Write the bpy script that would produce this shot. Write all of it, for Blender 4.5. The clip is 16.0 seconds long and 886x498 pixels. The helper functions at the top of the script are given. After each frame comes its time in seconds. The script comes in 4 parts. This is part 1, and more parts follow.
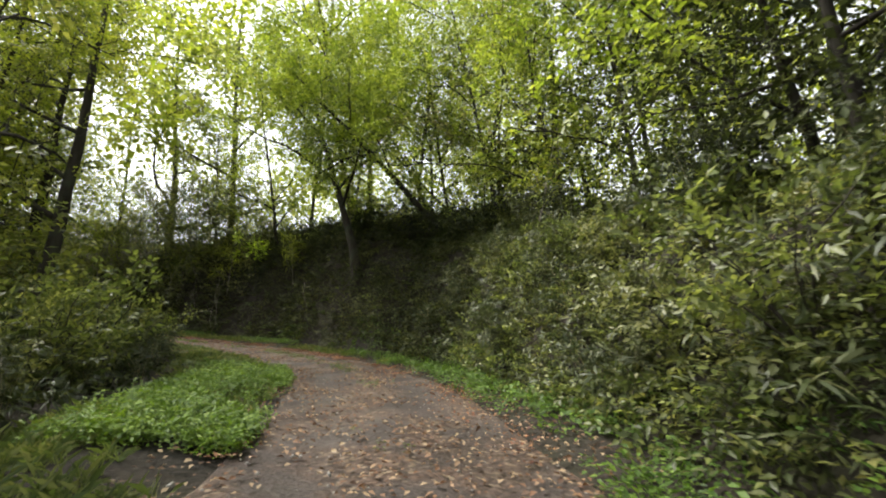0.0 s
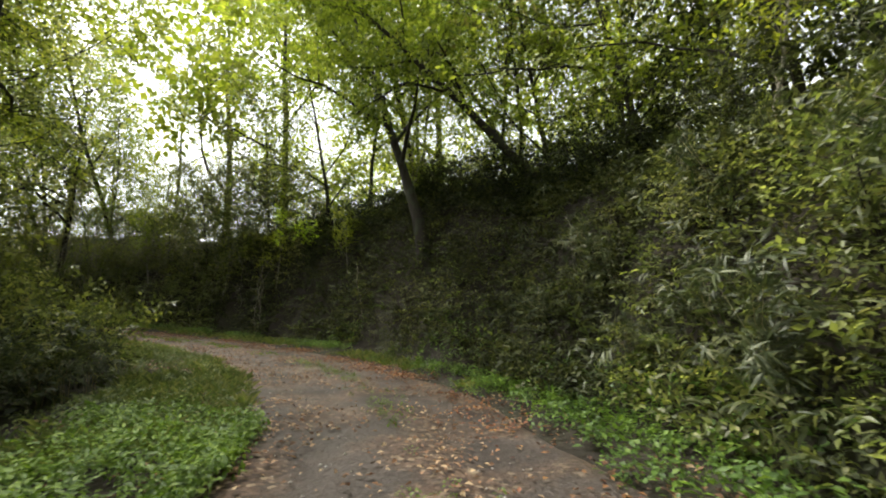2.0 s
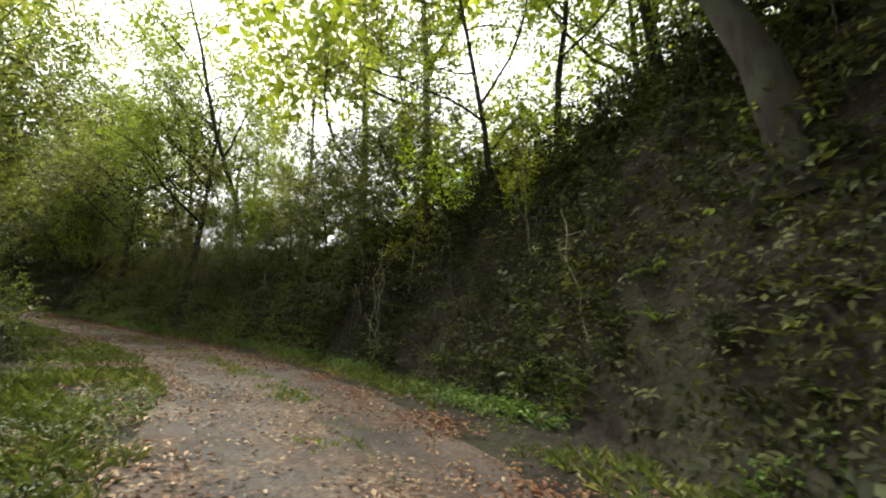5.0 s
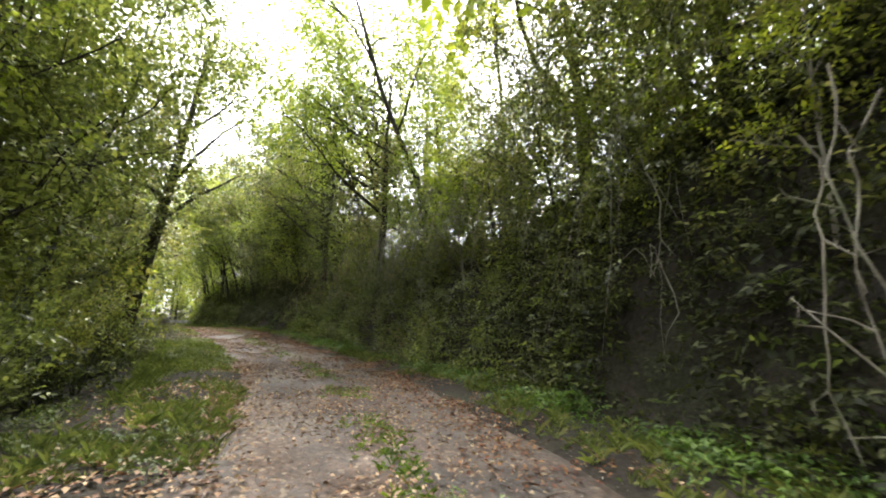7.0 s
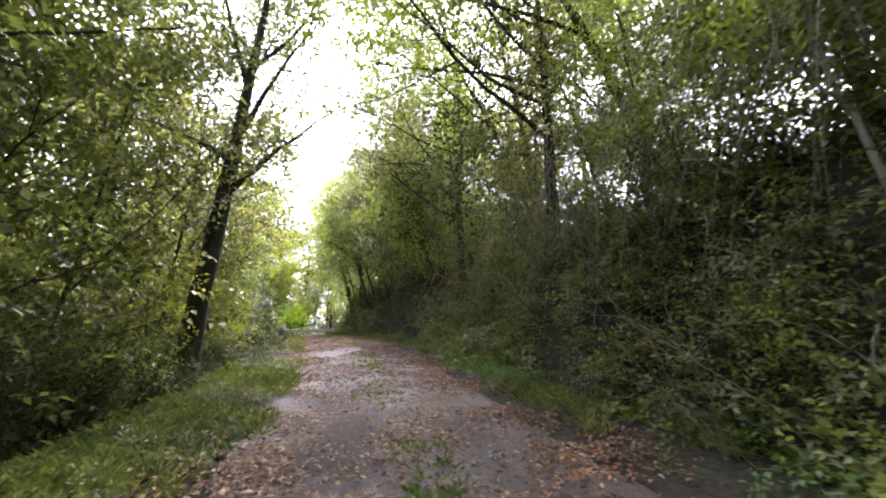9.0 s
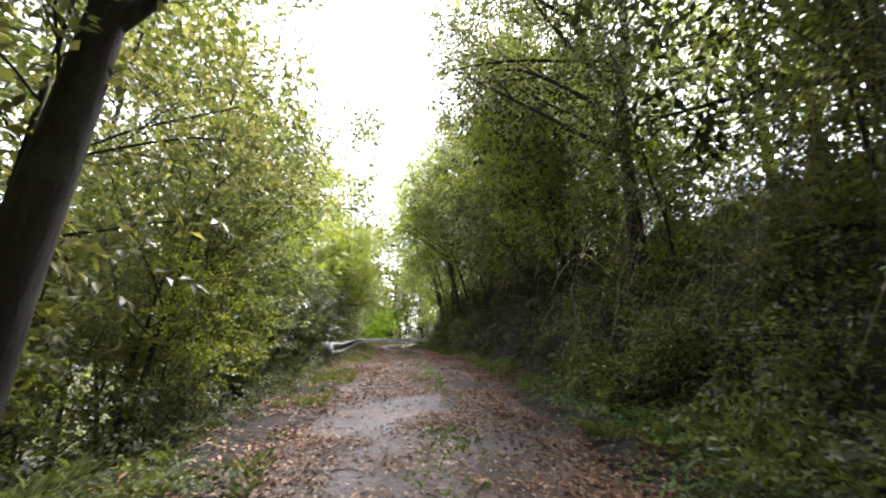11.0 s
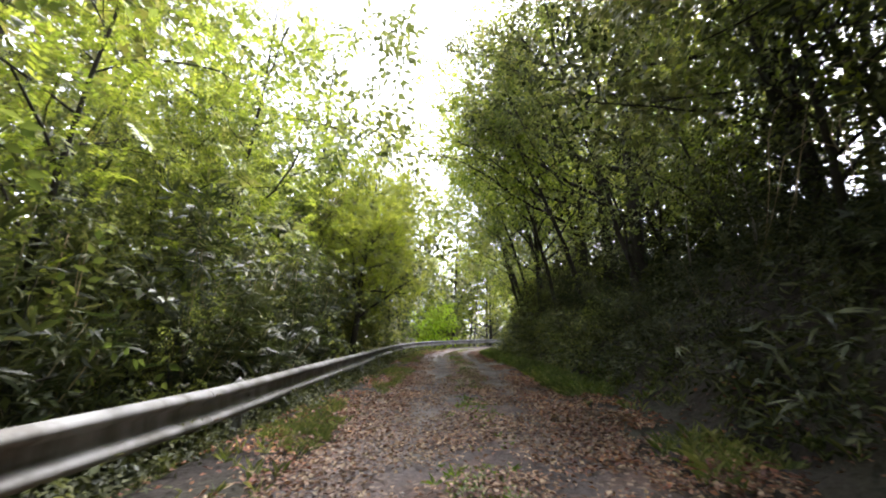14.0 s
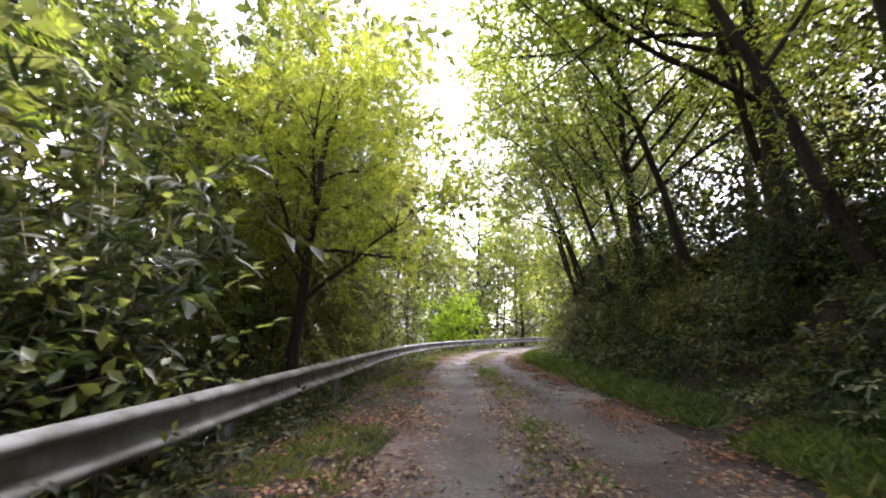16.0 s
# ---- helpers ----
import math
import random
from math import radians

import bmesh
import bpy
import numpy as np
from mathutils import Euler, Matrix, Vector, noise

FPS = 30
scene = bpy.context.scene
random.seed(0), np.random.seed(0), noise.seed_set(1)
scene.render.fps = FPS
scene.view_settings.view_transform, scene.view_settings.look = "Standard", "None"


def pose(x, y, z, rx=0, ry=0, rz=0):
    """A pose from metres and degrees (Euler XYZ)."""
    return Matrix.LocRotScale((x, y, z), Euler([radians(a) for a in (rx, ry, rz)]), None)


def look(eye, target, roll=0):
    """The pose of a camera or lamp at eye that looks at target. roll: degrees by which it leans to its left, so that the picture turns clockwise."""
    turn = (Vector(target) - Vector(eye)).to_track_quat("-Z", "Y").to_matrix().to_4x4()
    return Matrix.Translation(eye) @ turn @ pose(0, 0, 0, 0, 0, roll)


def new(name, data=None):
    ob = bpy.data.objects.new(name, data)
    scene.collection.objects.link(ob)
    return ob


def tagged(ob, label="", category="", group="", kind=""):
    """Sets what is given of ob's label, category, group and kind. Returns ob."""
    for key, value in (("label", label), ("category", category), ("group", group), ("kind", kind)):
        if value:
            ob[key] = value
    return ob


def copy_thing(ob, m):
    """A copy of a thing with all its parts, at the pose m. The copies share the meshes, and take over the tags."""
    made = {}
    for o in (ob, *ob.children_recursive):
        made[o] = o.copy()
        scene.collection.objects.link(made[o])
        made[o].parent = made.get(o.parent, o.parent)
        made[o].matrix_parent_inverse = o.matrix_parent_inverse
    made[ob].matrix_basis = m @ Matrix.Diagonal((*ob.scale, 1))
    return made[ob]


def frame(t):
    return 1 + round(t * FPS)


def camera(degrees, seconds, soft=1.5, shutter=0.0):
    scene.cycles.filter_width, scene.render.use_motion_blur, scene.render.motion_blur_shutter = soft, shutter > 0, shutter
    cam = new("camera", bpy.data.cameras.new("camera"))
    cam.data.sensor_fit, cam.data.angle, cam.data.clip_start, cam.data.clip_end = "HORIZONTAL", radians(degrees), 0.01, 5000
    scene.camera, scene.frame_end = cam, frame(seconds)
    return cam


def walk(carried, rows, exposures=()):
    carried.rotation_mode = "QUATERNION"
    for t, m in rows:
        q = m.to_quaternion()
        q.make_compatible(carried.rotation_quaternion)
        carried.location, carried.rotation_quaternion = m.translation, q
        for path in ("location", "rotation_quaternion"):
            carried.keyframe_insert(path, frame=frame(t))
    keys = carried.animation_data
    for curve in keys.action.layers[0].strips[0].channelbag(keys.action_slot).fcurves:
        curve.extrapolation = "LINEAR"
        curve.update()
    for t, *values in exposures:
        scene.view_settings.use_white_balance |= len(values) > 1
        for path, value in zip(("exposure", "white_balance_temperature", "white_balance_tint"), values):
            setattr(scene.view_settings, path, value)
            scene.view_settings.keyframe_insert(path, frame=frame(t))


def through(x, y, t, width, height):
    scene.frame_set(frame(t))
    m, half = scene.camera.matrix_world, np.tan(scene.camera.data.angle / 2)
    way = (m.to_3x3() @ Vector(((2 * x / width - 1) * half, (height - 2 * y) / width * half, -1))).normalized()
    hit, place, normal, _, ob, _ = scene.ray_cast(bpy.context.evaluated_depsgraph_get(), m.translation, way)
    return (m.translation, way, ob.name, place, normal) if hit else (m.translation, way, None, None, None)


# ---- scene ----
cam = camera(92.0, 16.0, soft=2.0, shutter=0.15)
PATH = [
    (0, (1.597, 6.825, 1.093), (1.629, 8.794, 1.445), 2.6),
    (0.5, (1.48, 8.113, 1.101), (1.398, 10.081, 1.45), 2.3),
    (1, (1.336, 9.394, 1.114), (1.153, 11.357, 1.45), 2.1),
    (1.5, (1.184, 10.7, 1.099), (0.922, 12.654, 1.43), 2.0),
    (2, (0.993, 11.99, 1.092), (0.675, 13.938, 1.412), 1.8),
    (2.5, (0.741, 13.265, 1.072), (0.384, 15.207, 1.388), 1.6),
    (3, (0.407, 14.556, 1.012), (0.004, 16.487, 1.346), 2.0),
    (3.2, (0.202, 15.052, 0.991), (-0.22, 16.976, 1.337), 2.3),
    (5.3, (-3.192, 20.262, 1.07), (-4.282, 21.891, 1.466), 3.9),
    (5.5, (-3.622, 20.719, 1.093), (-4.784, 22.298, 1.488), 3.8),
    (6, (-4.91, 21.812, 1.141), (-6.24, 23.255, 1.525), 2.9),
    (6.5, (-6.349, 22.83, 1.17), (-7.833, 24.115, 1.551), 2.2),
    (7, (-7.873, 23.743, 1.192), (-9.49, 24.861, 1.559), 1.3),
    (7.5, (-9.442, 24.535, 1.225), (-11.159, 25.493, 1.59), 0.6),
    (8, (-11.103, 25.195, 1.276), (-12.898, 26.0, 1.637), -0.2),
    (8.5, (-12.798, 25.783, 1.302), (-14.649, 26.448, 1.664), -0.7),
    (9, (-14.578, 26.235, 1.313), (-16.467, 26.78, 1.678), -1.1),
    (9.5, (-16.416, 26.6, 1.367), (-18.334, 27.031, 1.734), -1.8),
    (9.7, (-17.15, 26.706, 1.397), (-19.077, 27.099, 1.765), -2.0),
    (11.8, (-24.818, 27.293, 1.872), (-26.777, 27.258, 2.276), 1.1),
    (12, (-25.56, 27.308, 1.911), (-27.519, 27.246, 2.308), 0.6),
    (12.5, (-27.452, 27.314, 1.954), (-29.409, 27.203, 2.348), 0.3),
    (13, (-29.373, 27.343, 2.02), (-31.329, 27.198, 2.409), 0.2),
    (13.5, (-31.356, 27.33, 2.012), (-33.31, 27.163, 2.401), -0.1),
    (14, (-33.413, 27.202, 1.989), (-35.365, 27.015, 2.382), -0.2),
    (14.5, (-35.569, 26.994, 1.998), (-37.52, 26.789, 2.392), -0.3),
    (15, (-37.759, 26.77, 2.019), (-39.707, 26.537, 2.407), -0.0),
    (15.5, (-40.025, 26.487, 2.013), (-41.972, 26.231, 2.392), 0.1),
    (16, (-42.245, 26.26, 1.96), (-44.189, 25.989, 2.346), -0.7),
]
EXPOSURE = [(0, 2.2, 6700, 7), (3.2, 2.3, 6900, 3), (5.5, 2.6, 6900, 4), (6.5, 2.95, 6800, 6), (7.5, 3.5, 6150, 15), (9.5, 3.5, 5850, 26),
            (12, 2.87, 6050, 17), (13.5, 2.87, 6050, 17), (14.5, 3.2, 5950, 22), (16, 3.42, 5950, 26)]
walk(cam, [(t, look(eye, target, roll)) for t, eye, target, roll in PATH], EXPOSURE)


# ---- sky and sun: an overcast day under trees ----
world = bpy.data.worlds.new("overcast_sky")
scene.world = world
world.use_nodes = True
wn, wl = world.node_tree.nodes, world.node_tree.links
sky = wn.new("ShaderNodeTexSky")
sky.sky_type, sky.sun_disc = "NISHITA", False
sky.sun_elevation, sky.sun_rotation = radians(56), radians(-73)
sky.dust_density, sky.air_density, sky.ozone_density = 2.5, 1.0, 1.0
soften = wn.new("ShaderNodeHueSaturation")
soften.inputs["Saturation"].default_value = 0.18
wl.new(sky.outputs["Color"], soften.inputs["Color"])
wl.new(soften.outputs["Color"], wn["Background"].inputs["Color"])
wn["Background"].inputs["Strength"].default_value = 0.105

sun = new("sun", bpy.data.lights.new("sun", "SUN"))
sun.data.energy, sun.data.angle, sun.data.color = 1.5, radians(30), (1.0, 0.965, 0.89)
sun.matrix_world = look((-40, 30, 40), (-40 + 0.53, 30 - 0.16, 40 - 0.83))

RNG = np.random.default_rng(11)


# ---- small tools ----
def part(name, data, material, parent, label=""):
    ob = new(name, data)
    if material is not None and not data.materials:
        data.materials.append(material)
    ob.parent = parent
    return tagged(ob, label)


def tri_mesh(name, verts, tris, material=None, smooth=False):
    me = bpy.data.meshes.new(name)
    verts, tris = np.asarray(verts, np.float32), np.asarray(tris, np.int32)
    me.vertices.add(len(verts))
    me.vertices.foreach_set("co", verts.ravel())
    me.loops.add(3 * len(tris))
    me.loops.foreach_set("vertex_index", tris.ravel())
    me.polygons.add(len(tris))
    me.polygons.foreach_set("loop_start", np.arange(0, 3 * len(tris), 3, dtype=np.int32))
    if smooth:
        me.polygons.foreach_set("use_smooth", np.ones(len(tris), bool))
    me.update(calc_edges=True)
    if material:
        me.materials.append(material)
    return me


def unit(v):
    v = np.asarray(v, float)
    return v / np.maximum(np.linalg.norm(v, axis=-1, keepdims=True), 1e-9)


def frames_of(axis, normal, size):
    """Turns with y along axis and z near normal, scaled."""
    y = unit(axis)
    x = unit(np.cross(y, normal))
    z = np.cross(x, y)
    return np.stack([x, y, z], -1) * np.reshape(size, (-1, 1, 1))


def scatter(template, pos, turn):
    """Copies of a template (verts, tris) at all places, as one array pair."""
    v, f = template
    out = np.einsum("nij,kj->nki", turn, v) + pos[:, None]
    tris = f[None] + (np.arange(len(pos)) * len(v))[:, None, None]
    return out.reshape(-1, 3), tris.reshape(-1, 3)


def join(pairs):
    vs, fs, n = [], [], 0
    for v, f in pairs:
        vs.append(np.asarray(v, float))
        fs.append(np.asarray(f, int) + n)
        n += len(v)
    return np.concatenate(vs), np.concatenate(fs)


def tube(points, radii, sides=7, rough=0.0, rng=None):
    """A tapered tube along points, closed at its end."""
    p = np.asarray(points, float)
    r = np.asarray(radii, float)
    way = unit(np.gradient(p, axis=0))
    side = unit(np.cross(way, (0.31, 0.17, 0.93)) + 1e-6)
    over = np.cross(way, side)
    a = np.arange(sides) * 2 * np.pi / sides
    ring = side[:, None] * np.cos(a)[None, :, None] + over[:, None] * np.sin(a)[None, :, None]
    rr = r[:, None] * (1 + (rough * rng.normal(size=(len(p), sides)) if rng is not None else 0))
    v = (p[:, None] + ring * rr[..., None]).reshape(-1, 3)
    f = []
    for i in range(len(p) - 1):
        for k in range(sides):
            a0, a1 = i * sides + k, i * sides + (k + 1) % sides
            f += [(a0, a1, a1 + sides), (a0, a1 + sides, a0 + sides)]
    tip = len(v)
    v = np.concatenate([v, p[-1:] + way[-1:] * r[-1]])
    f += [((len(p) - 1) * sides + k, (len(p) - 1) * sides + (k + 1) % sides, tip) for k in range(sides)]
    return v, np.array(f)


GRID = np.random.default_rng(5).random((256, 256))


def vnoise(x, y, size):
    """Smooth noise from -1 to 1."""
    x, y = np.asarray(x, float) / size + 97.3, np.asarray(y, float) / size + 51.7
    i, j = np.floor(x).astype(int), np.floor(y).astype(int)
    u, w = x - i, y - j
    u, w = u * u * (3 - 2 * u), w * w * (3 - 2 * w)
    g = lambda a, b: GRID[a % 256, b % 256]
    return 2 * ((g(i, j) * (1 - u) + g(i + 1, j) * u) * (1 - w) + (g(i, j + 1) * (1 - u) + g(i + 1, j + 1) * u) * w) - 1


def ramp(x, a, b):
    t = np.clip((np.asarray(x, float) - a) / (b - a), 0, 1)
    return t * t * (3 - 2 * t)


# ---- the road's line, and the land round it ----
LINE = [(3.2, -60, 0), (2.6, -30, 0), (2.0, -8, 0), (1.75, 0, 0), (1.55, 6, 0), (1.35, 10.8, 0), (0.65, 14.2, 0), (-0.55, 17.2, -0.03), (-2.7, 20.3, -0.05),
        (-6.1, 23.2, 0), (-10, 25.2, 0.05), (-14.4, 26.5, 0.15), (-18, 27.05, 0.24), (-25, 27.45, 0.5), (-32, 27.4, 0.8), (-36, 27.2, 0.86),
        (-46.5, 26.6, 0.88), (-54.6, 25.7, 0.88), (-60, 25.3, 0.88), (-66, 26.0, 0.9), (-72, 28.6, 0.92), (-78, 32.8, 0.95), (-84, 39, 1.0),
        (-90, 48, 1.2), (-97, 62, 1.5), (-104, 80, 2)]


def curve_through(points, step):
    p = np.array(points, float)
    out = []
    for k in range(len(p) - 1):
        a, b, c, d = p[max(k - 1, 0)], p[k], p[k + 1], p[min(k + 2, len(p) - 1)]
        n = max(2, int(np.linalg.norm(c - b) / step))
        for t in np.arange(n) / n:
            out.append(0.5 * (2 * b + (c - a) * t + (2 * a - 5 * b + 4 * c - d) * t**2 + (3 * b - a - 3 * c + d) * t**3))
    out.append(p[-1])
    return np.array(out)


CL = curve_through(LINE, 0.3)
CL_WAY = unit(np.gradient(CL, axis=0) * (1, 1, 0))
CL_RIGHT = np.stack([CL_WAY[:, 1], -CL_WAY[:, 0], 0 * CL_WAY[:, 0]], -1)
CL_S = np.r_[0, np.cumsum(np.linalg.norm(np.diff(CL, axis=0), axis=1))]


def road_at(x, y):
    """For places: the distance to the right of the road's line, the way along it and the road's height."""
    x, y = np.ravel(np.asarray(x, float)), np.ravel(np.asarray(y, float))
    d, s, z = np.empty(len(x)), np.empty(len(x)), np.empty(len(x))
    for a in range(0, len(x), 8000):
        c = slice(a, a + 8000)
        dx, dy = x[c, None] - CL[None, :, 0], y[c, None] - CL[None, :, 1]
        k = np.argmin(dx * dx + dy * dy, axis=1)
        r = np.arange(len(k))
        side = dx[r, k] * CL_RIGHT[k, 0] + dy[r, k] * CL_RIGHT[k, 1]
        d[c] = np.hypot(dx[r, k], dy[r, k]) * np.where(side < 0, -1, 1)
        s[c], z[c] = CL_S[k], CL[k, 2]
    return d, s, z


def s_of(x, y):
    return float(road_at([x], [y])[1][0])


S0 = s_of(1.6, 6.8)


def along(s, rows):
    """A value that changes along the road, from rows of metres after the start and value."""
    at, value = zip(*rows)
    return np.interp(np.asarray(s, float) - S0, at, value)


def foot_at(s):
    """How far right of the road's line the bank begins."""
    return along(s, [(-10, 2.3), (8, 2.35), (12, 2.5), (20, 2.8), (25, 3.0), (30, 2.75), (36, 2.6), (45, 2.7), (52, 2.6), (60, 2.9), (80, 3.0)])


def land(x, y):
    """The ground's height."""
    x, y = np.ravel(np.asarray(x, float)), np.ravel(np.asarray(y, float))
    d, s, z = road_at(x, y)
    tall = along(s, [(-10, 2.3), (8, 2.5), (12, 3.2), (17, 4.4), (22, 4.6), (26, 3.7), (30, 2.9), (36, 2.4), (46, 2.1), (60, 1.7)])
    steep = along(s, [(-10, 1.5), (8, 1.6), (12, 2.1), (18, 2.7), (25, 2.7), (34, 2.2), (46, 1.7), (60, 1.2)])
    u = np.maximum(d - foot_at(s) - 0.2 * vnoise(x, y, 3.0) - 0.12 * vnoise(x, y, 1.1), 0)
    wide = tall / steep
    bank = np.minimum(u, wide) * steep + np.clip(u - wide, 0, 6) * 0.48 + np.clip(u - wide - 6, 0, 40) * 0.14
    bank = bank + np.minimum(u, 2) * (0.14 * vnoise(x, y, 1.7) + 0.2 * vnoise(x, y, 4.5))
    w = np.maximum(-d - 2.5, 0)
    drop = ramp(-x, 14, 27)
    fall = -(np.minimum(w, 14) * (0.05 + 0.5 * drop) + np.clip(w - 14, 0, 30) * 0.2 * drop)
    fall = fall + np.minimum(w, 2) * 0.1 * vnoise(x, y, 2.2)
    verge = 0.05 * ramp(np.abs(d), 1.5, 2.1) + 0.025 * vnoise(x, y, 0.9) * ramp(np.abs(d), 1.2, 2.0)
    return z + np.where(d > 0, bank, fall) + verge - 0.07 * (1 - ramp(np.abs(d), 1.15, 1.7))


def at_road(s, d):
    """The place at a way along the road and a distance to its right."""
    s = np.asarray(s, float)
    c = np.stack([np.interp(s, CL_S, CL[:, k]) for k in range(2)], -1)
    r = np.stack([np.interp(s, CL_S, CL_RIGHT[:, k]) for k in range(2)], -1)
    return c + r * np.asarray(d, float)[..., None]


# ---- materials ----
def material(name, rough=0.8, metal=0.0):
    m = bpy.data.materials.new(name)
    m.use_nodes = True
    b = m.node_tree.nodes["Principled BSDF"]
    b.inputs["Roughness"].default_value, b.inputs["Metallic"].default_value = rough, metal
    b.inputs["Specular IOR Level"].default_value = 0.3
    return m, m.node_tree.nodes, m.node_tree.links, b


def noise_node(n, l, size, detail=4.0, kind="Object", stretch=None):
    c = n.new("ShaderNodeTexCoord")
    t = n.new("ShaderNodeTexNoise")
    t.inputs["Scale"].default_value, t.inputs["Detail"].default_value = size, detail
    if stretch:
        g = n.new("ShaderNodeMapping")
        g.inputs["Scale"].default_value = stretch
        l.new(c.outputs[kind], g.inputs["Vector"])
        l.new(g.outputs["Vector"], t.inputs["Vector"])
    else:
        l.new(c.outputs[kind], t.inputs["Vector"])
    return t.outputs["Fac"]


def ramp_node(n, l, value, stops):
    r = n.new("ShaderNodeValToRGB")
    while len(r.color_ramp.elements) < len(stops):
        r.color_ramp.elements.new(0.5)
    for e, (p, c) in zip(r.color_ramp.elements, stops):
        e.position, e.color = p, (*c, 1)
    l.new(value, r.inputs["Fac"])
    return r.outputs["Color"]


def mix_node(n, l, how, fac, a, b):
    m = n.new("ShaderNodeMix")
    m.data_type, m.blend_type = "RGBA", how
    if isinstance(fac, float):
        m.inputs["Factor"].default_value = fac
    else:
        l.new(fac, m.inputs["Factor"])
    l.new(a, m.inputs["A"])
    l.new(b, m.inputs["B"])
    return m.outputs["Result"]


def bump_node(n, l, value, b, strength, distance):
    k = n.new("ShaderNodeBump")
    k.inputs["Strength"].default_value, k.inputs["Distance"].default_value = strength, distance
    l.new(value, k.inputs["Height"])
    l.new(k.outputs["Normal"], b.inputs["Normal"])


def leaf_material(name, dark, mid, light, through=0.45, rough=0.38, tint=(1.22, 1.24, 0.72), gloss=0.5):
    """Leaves: each with its own tone, letting light through."""
    m, n, l, b = material(name, rough)
    b.inputs["Specular IOR Level"].default_value = gloss
    g = n.new("ShaderNodeNewGeometry")
    tone = ramp_node(n, l, g.outputs["Random Per Island"], [(0, dark), (0.55, mid), (1, light)])
    drift = ramp_node(n, l, noise_node(n, l, 0.9, 2.0), [(0.3, (0.62, 0.66, 0.6)), (0.7, (1.25, 1.2, 1.05))])
    tone = mix_node(n, l, "MULTIPLY", 1.0, tone, drift)
    own = n.new("ShaderNodeObjectInfo")
    tone = mix_node(n, l, "MULTIPLY", 1.0, tone, ramp_node(n, l, own.outputs["Random"], [(0, (0.72, 0.78, 0.7)), (0.5, (1, 1, 1)), (1, (1.28, 1.18, 1.0))]))
    l.new(tone, b.inputs["Base Color"])
    t = n.new("ShaderNodeBsdfTranslucent")
    c = n.new("ShaderNodeMix")
    c.data_type, c.blend_type = "RGBA", "MULTIPLY"
    c.inputs["Factor"].default_value = 1.0
    l.new(tone, c.inputs["A"])
    c.inputs["B"].default_value = (*tint, 1)
    l.new(c.outputs["Result"], t.inputs["Color"])
    x = n.new("ShaderNodeMixShader")
    x.inputs["Fac"].default_value = through
    l.new(b.outputs["BSDF"], x.inputs[1])
    l.new(t.outputs["BSDF"], x.inputs[2])
    l.new(x.outputs["Shader"], n["Material Output"].inputs["Surface"])
    return m


LEAF_YELLOW = leaf_material("leaf_yellow_green", (0.14, 0.19, 0.03), (0.25, 0.31, 0.05), (0.38, 0.42, 0.09), 0.58)
LEAF_MID = leaf_material("leaf_mid_green", (0.063, 0.084, 0.03), (0.148, 0.178, 0.06), (0.3, 0.33, 0.12), 0.55)
# Green leaves for shaded places: the shade is put into this darker colour.
LEAF_SHADED = leaf_material("leaf_shaded_green", (0.02, 0.027, 0.013), (0.044, 0.054, 0.026), (0.11, 0.125, 0.06), 0.4, 0.6, gloss=0.25)
LEAF_OLIVE = leaf_material("leaf_olive", (0.064, 0.074, 0.032), (0.15, 0.165, 0.065), (0.31, 0.31, 0.14), 0.45)
LEAF_LIME = leaf_material("leaf_lime", (0.24, 0.38, 0.025), (0.36, 0.54, 0.04), (0.48, 0.64, 0.07), 0.6)
LEAF_SASA = leaf_material("bamboo_grass_leaf", (0.03, 0.044, 0.018), (0.062, 0.08, 0.033), (0.14, 0.15, 0.08), 0.32, 0.5)
LEAF_WEED = leaf_material("weed_leaf", (0.05, 0.1, 0.02), (0.1, 0.18, 0.03), (0.18, 0.28, 0.05), 0.4, 0.55)
LEAF_GRASS = leaf_material("grass_blade", (0.065, 0.095, 0.03), (0.13, 0.17, 0.05), (0.26, 0.27, 0.12), 0.4, 0.6)
LEAF_FERN = leaf_material("fern_frond", (0.07, 0.12, 0.025), (0.12, 0.18, 0.035), (0.19, 0.26, 0.05), 0.45)
LEAF_DRY = leaf_material("dry_leaf", (0.07, 0.036, 0.024), (0.22, 0.115, 0.07), (0.44, 0.33, 0.235), 0.15, 0.7, (1.1, 0.9, 0.7))
LEAF_RED = leaf_material("red_dry_leaf", (0.09, 0.03, 0.02), (0.24, 0.085, 0.045), (0.4, 0.2, 0.08), 0.15, 0.7, (1.1, 0.9, 0.7))
STRAW = leaf_material("dry_stalk", (0.18, 0.14, 0.09), (0.3, 0.25, 0.16), (0.45, 0.4, 0.28), 0.15, 0.7, (1, 1, 0.9))


def bark_material(name, dark, light, moss):
    m, n, l, b = material(name, 0.9)
    col = ramp_node(n, l, noise_node(n, l, 9, 6, stretch=(1, 1, 0.18)), [(0.3, dark), (0.7, light)])
    patch = ramp_node(n, l, noise_node(n, l, 2.3, 3), [(0.52, (0, 0, 0)), (0.66, (1, 1, 1))])
    green = n.new("ShaderNodeRGB")
    green.outputs[0].default_value = (*moss, 1)
    l.new(mix_node(n, l, "MIX", patch, col, green.outputs[0]), b.inputs["Base Color"])
    bump_node(n, l, noise_node(n, l, 26, 5, stretch=(1, 1, 0.25)), b, 0.7, 0.02)
    return m


BARK = bark_material("dark_bark", (0.018, 0.015, 0.012), (0.052, 0.045, 0.036), (0.048, 0.054, 0.036))
BARK_PALE = bark_material("pale_bark", (0.16, 0.14, 0.115), (0.36, 0.33, 0.28), (0.2, 0.21, 0.14))

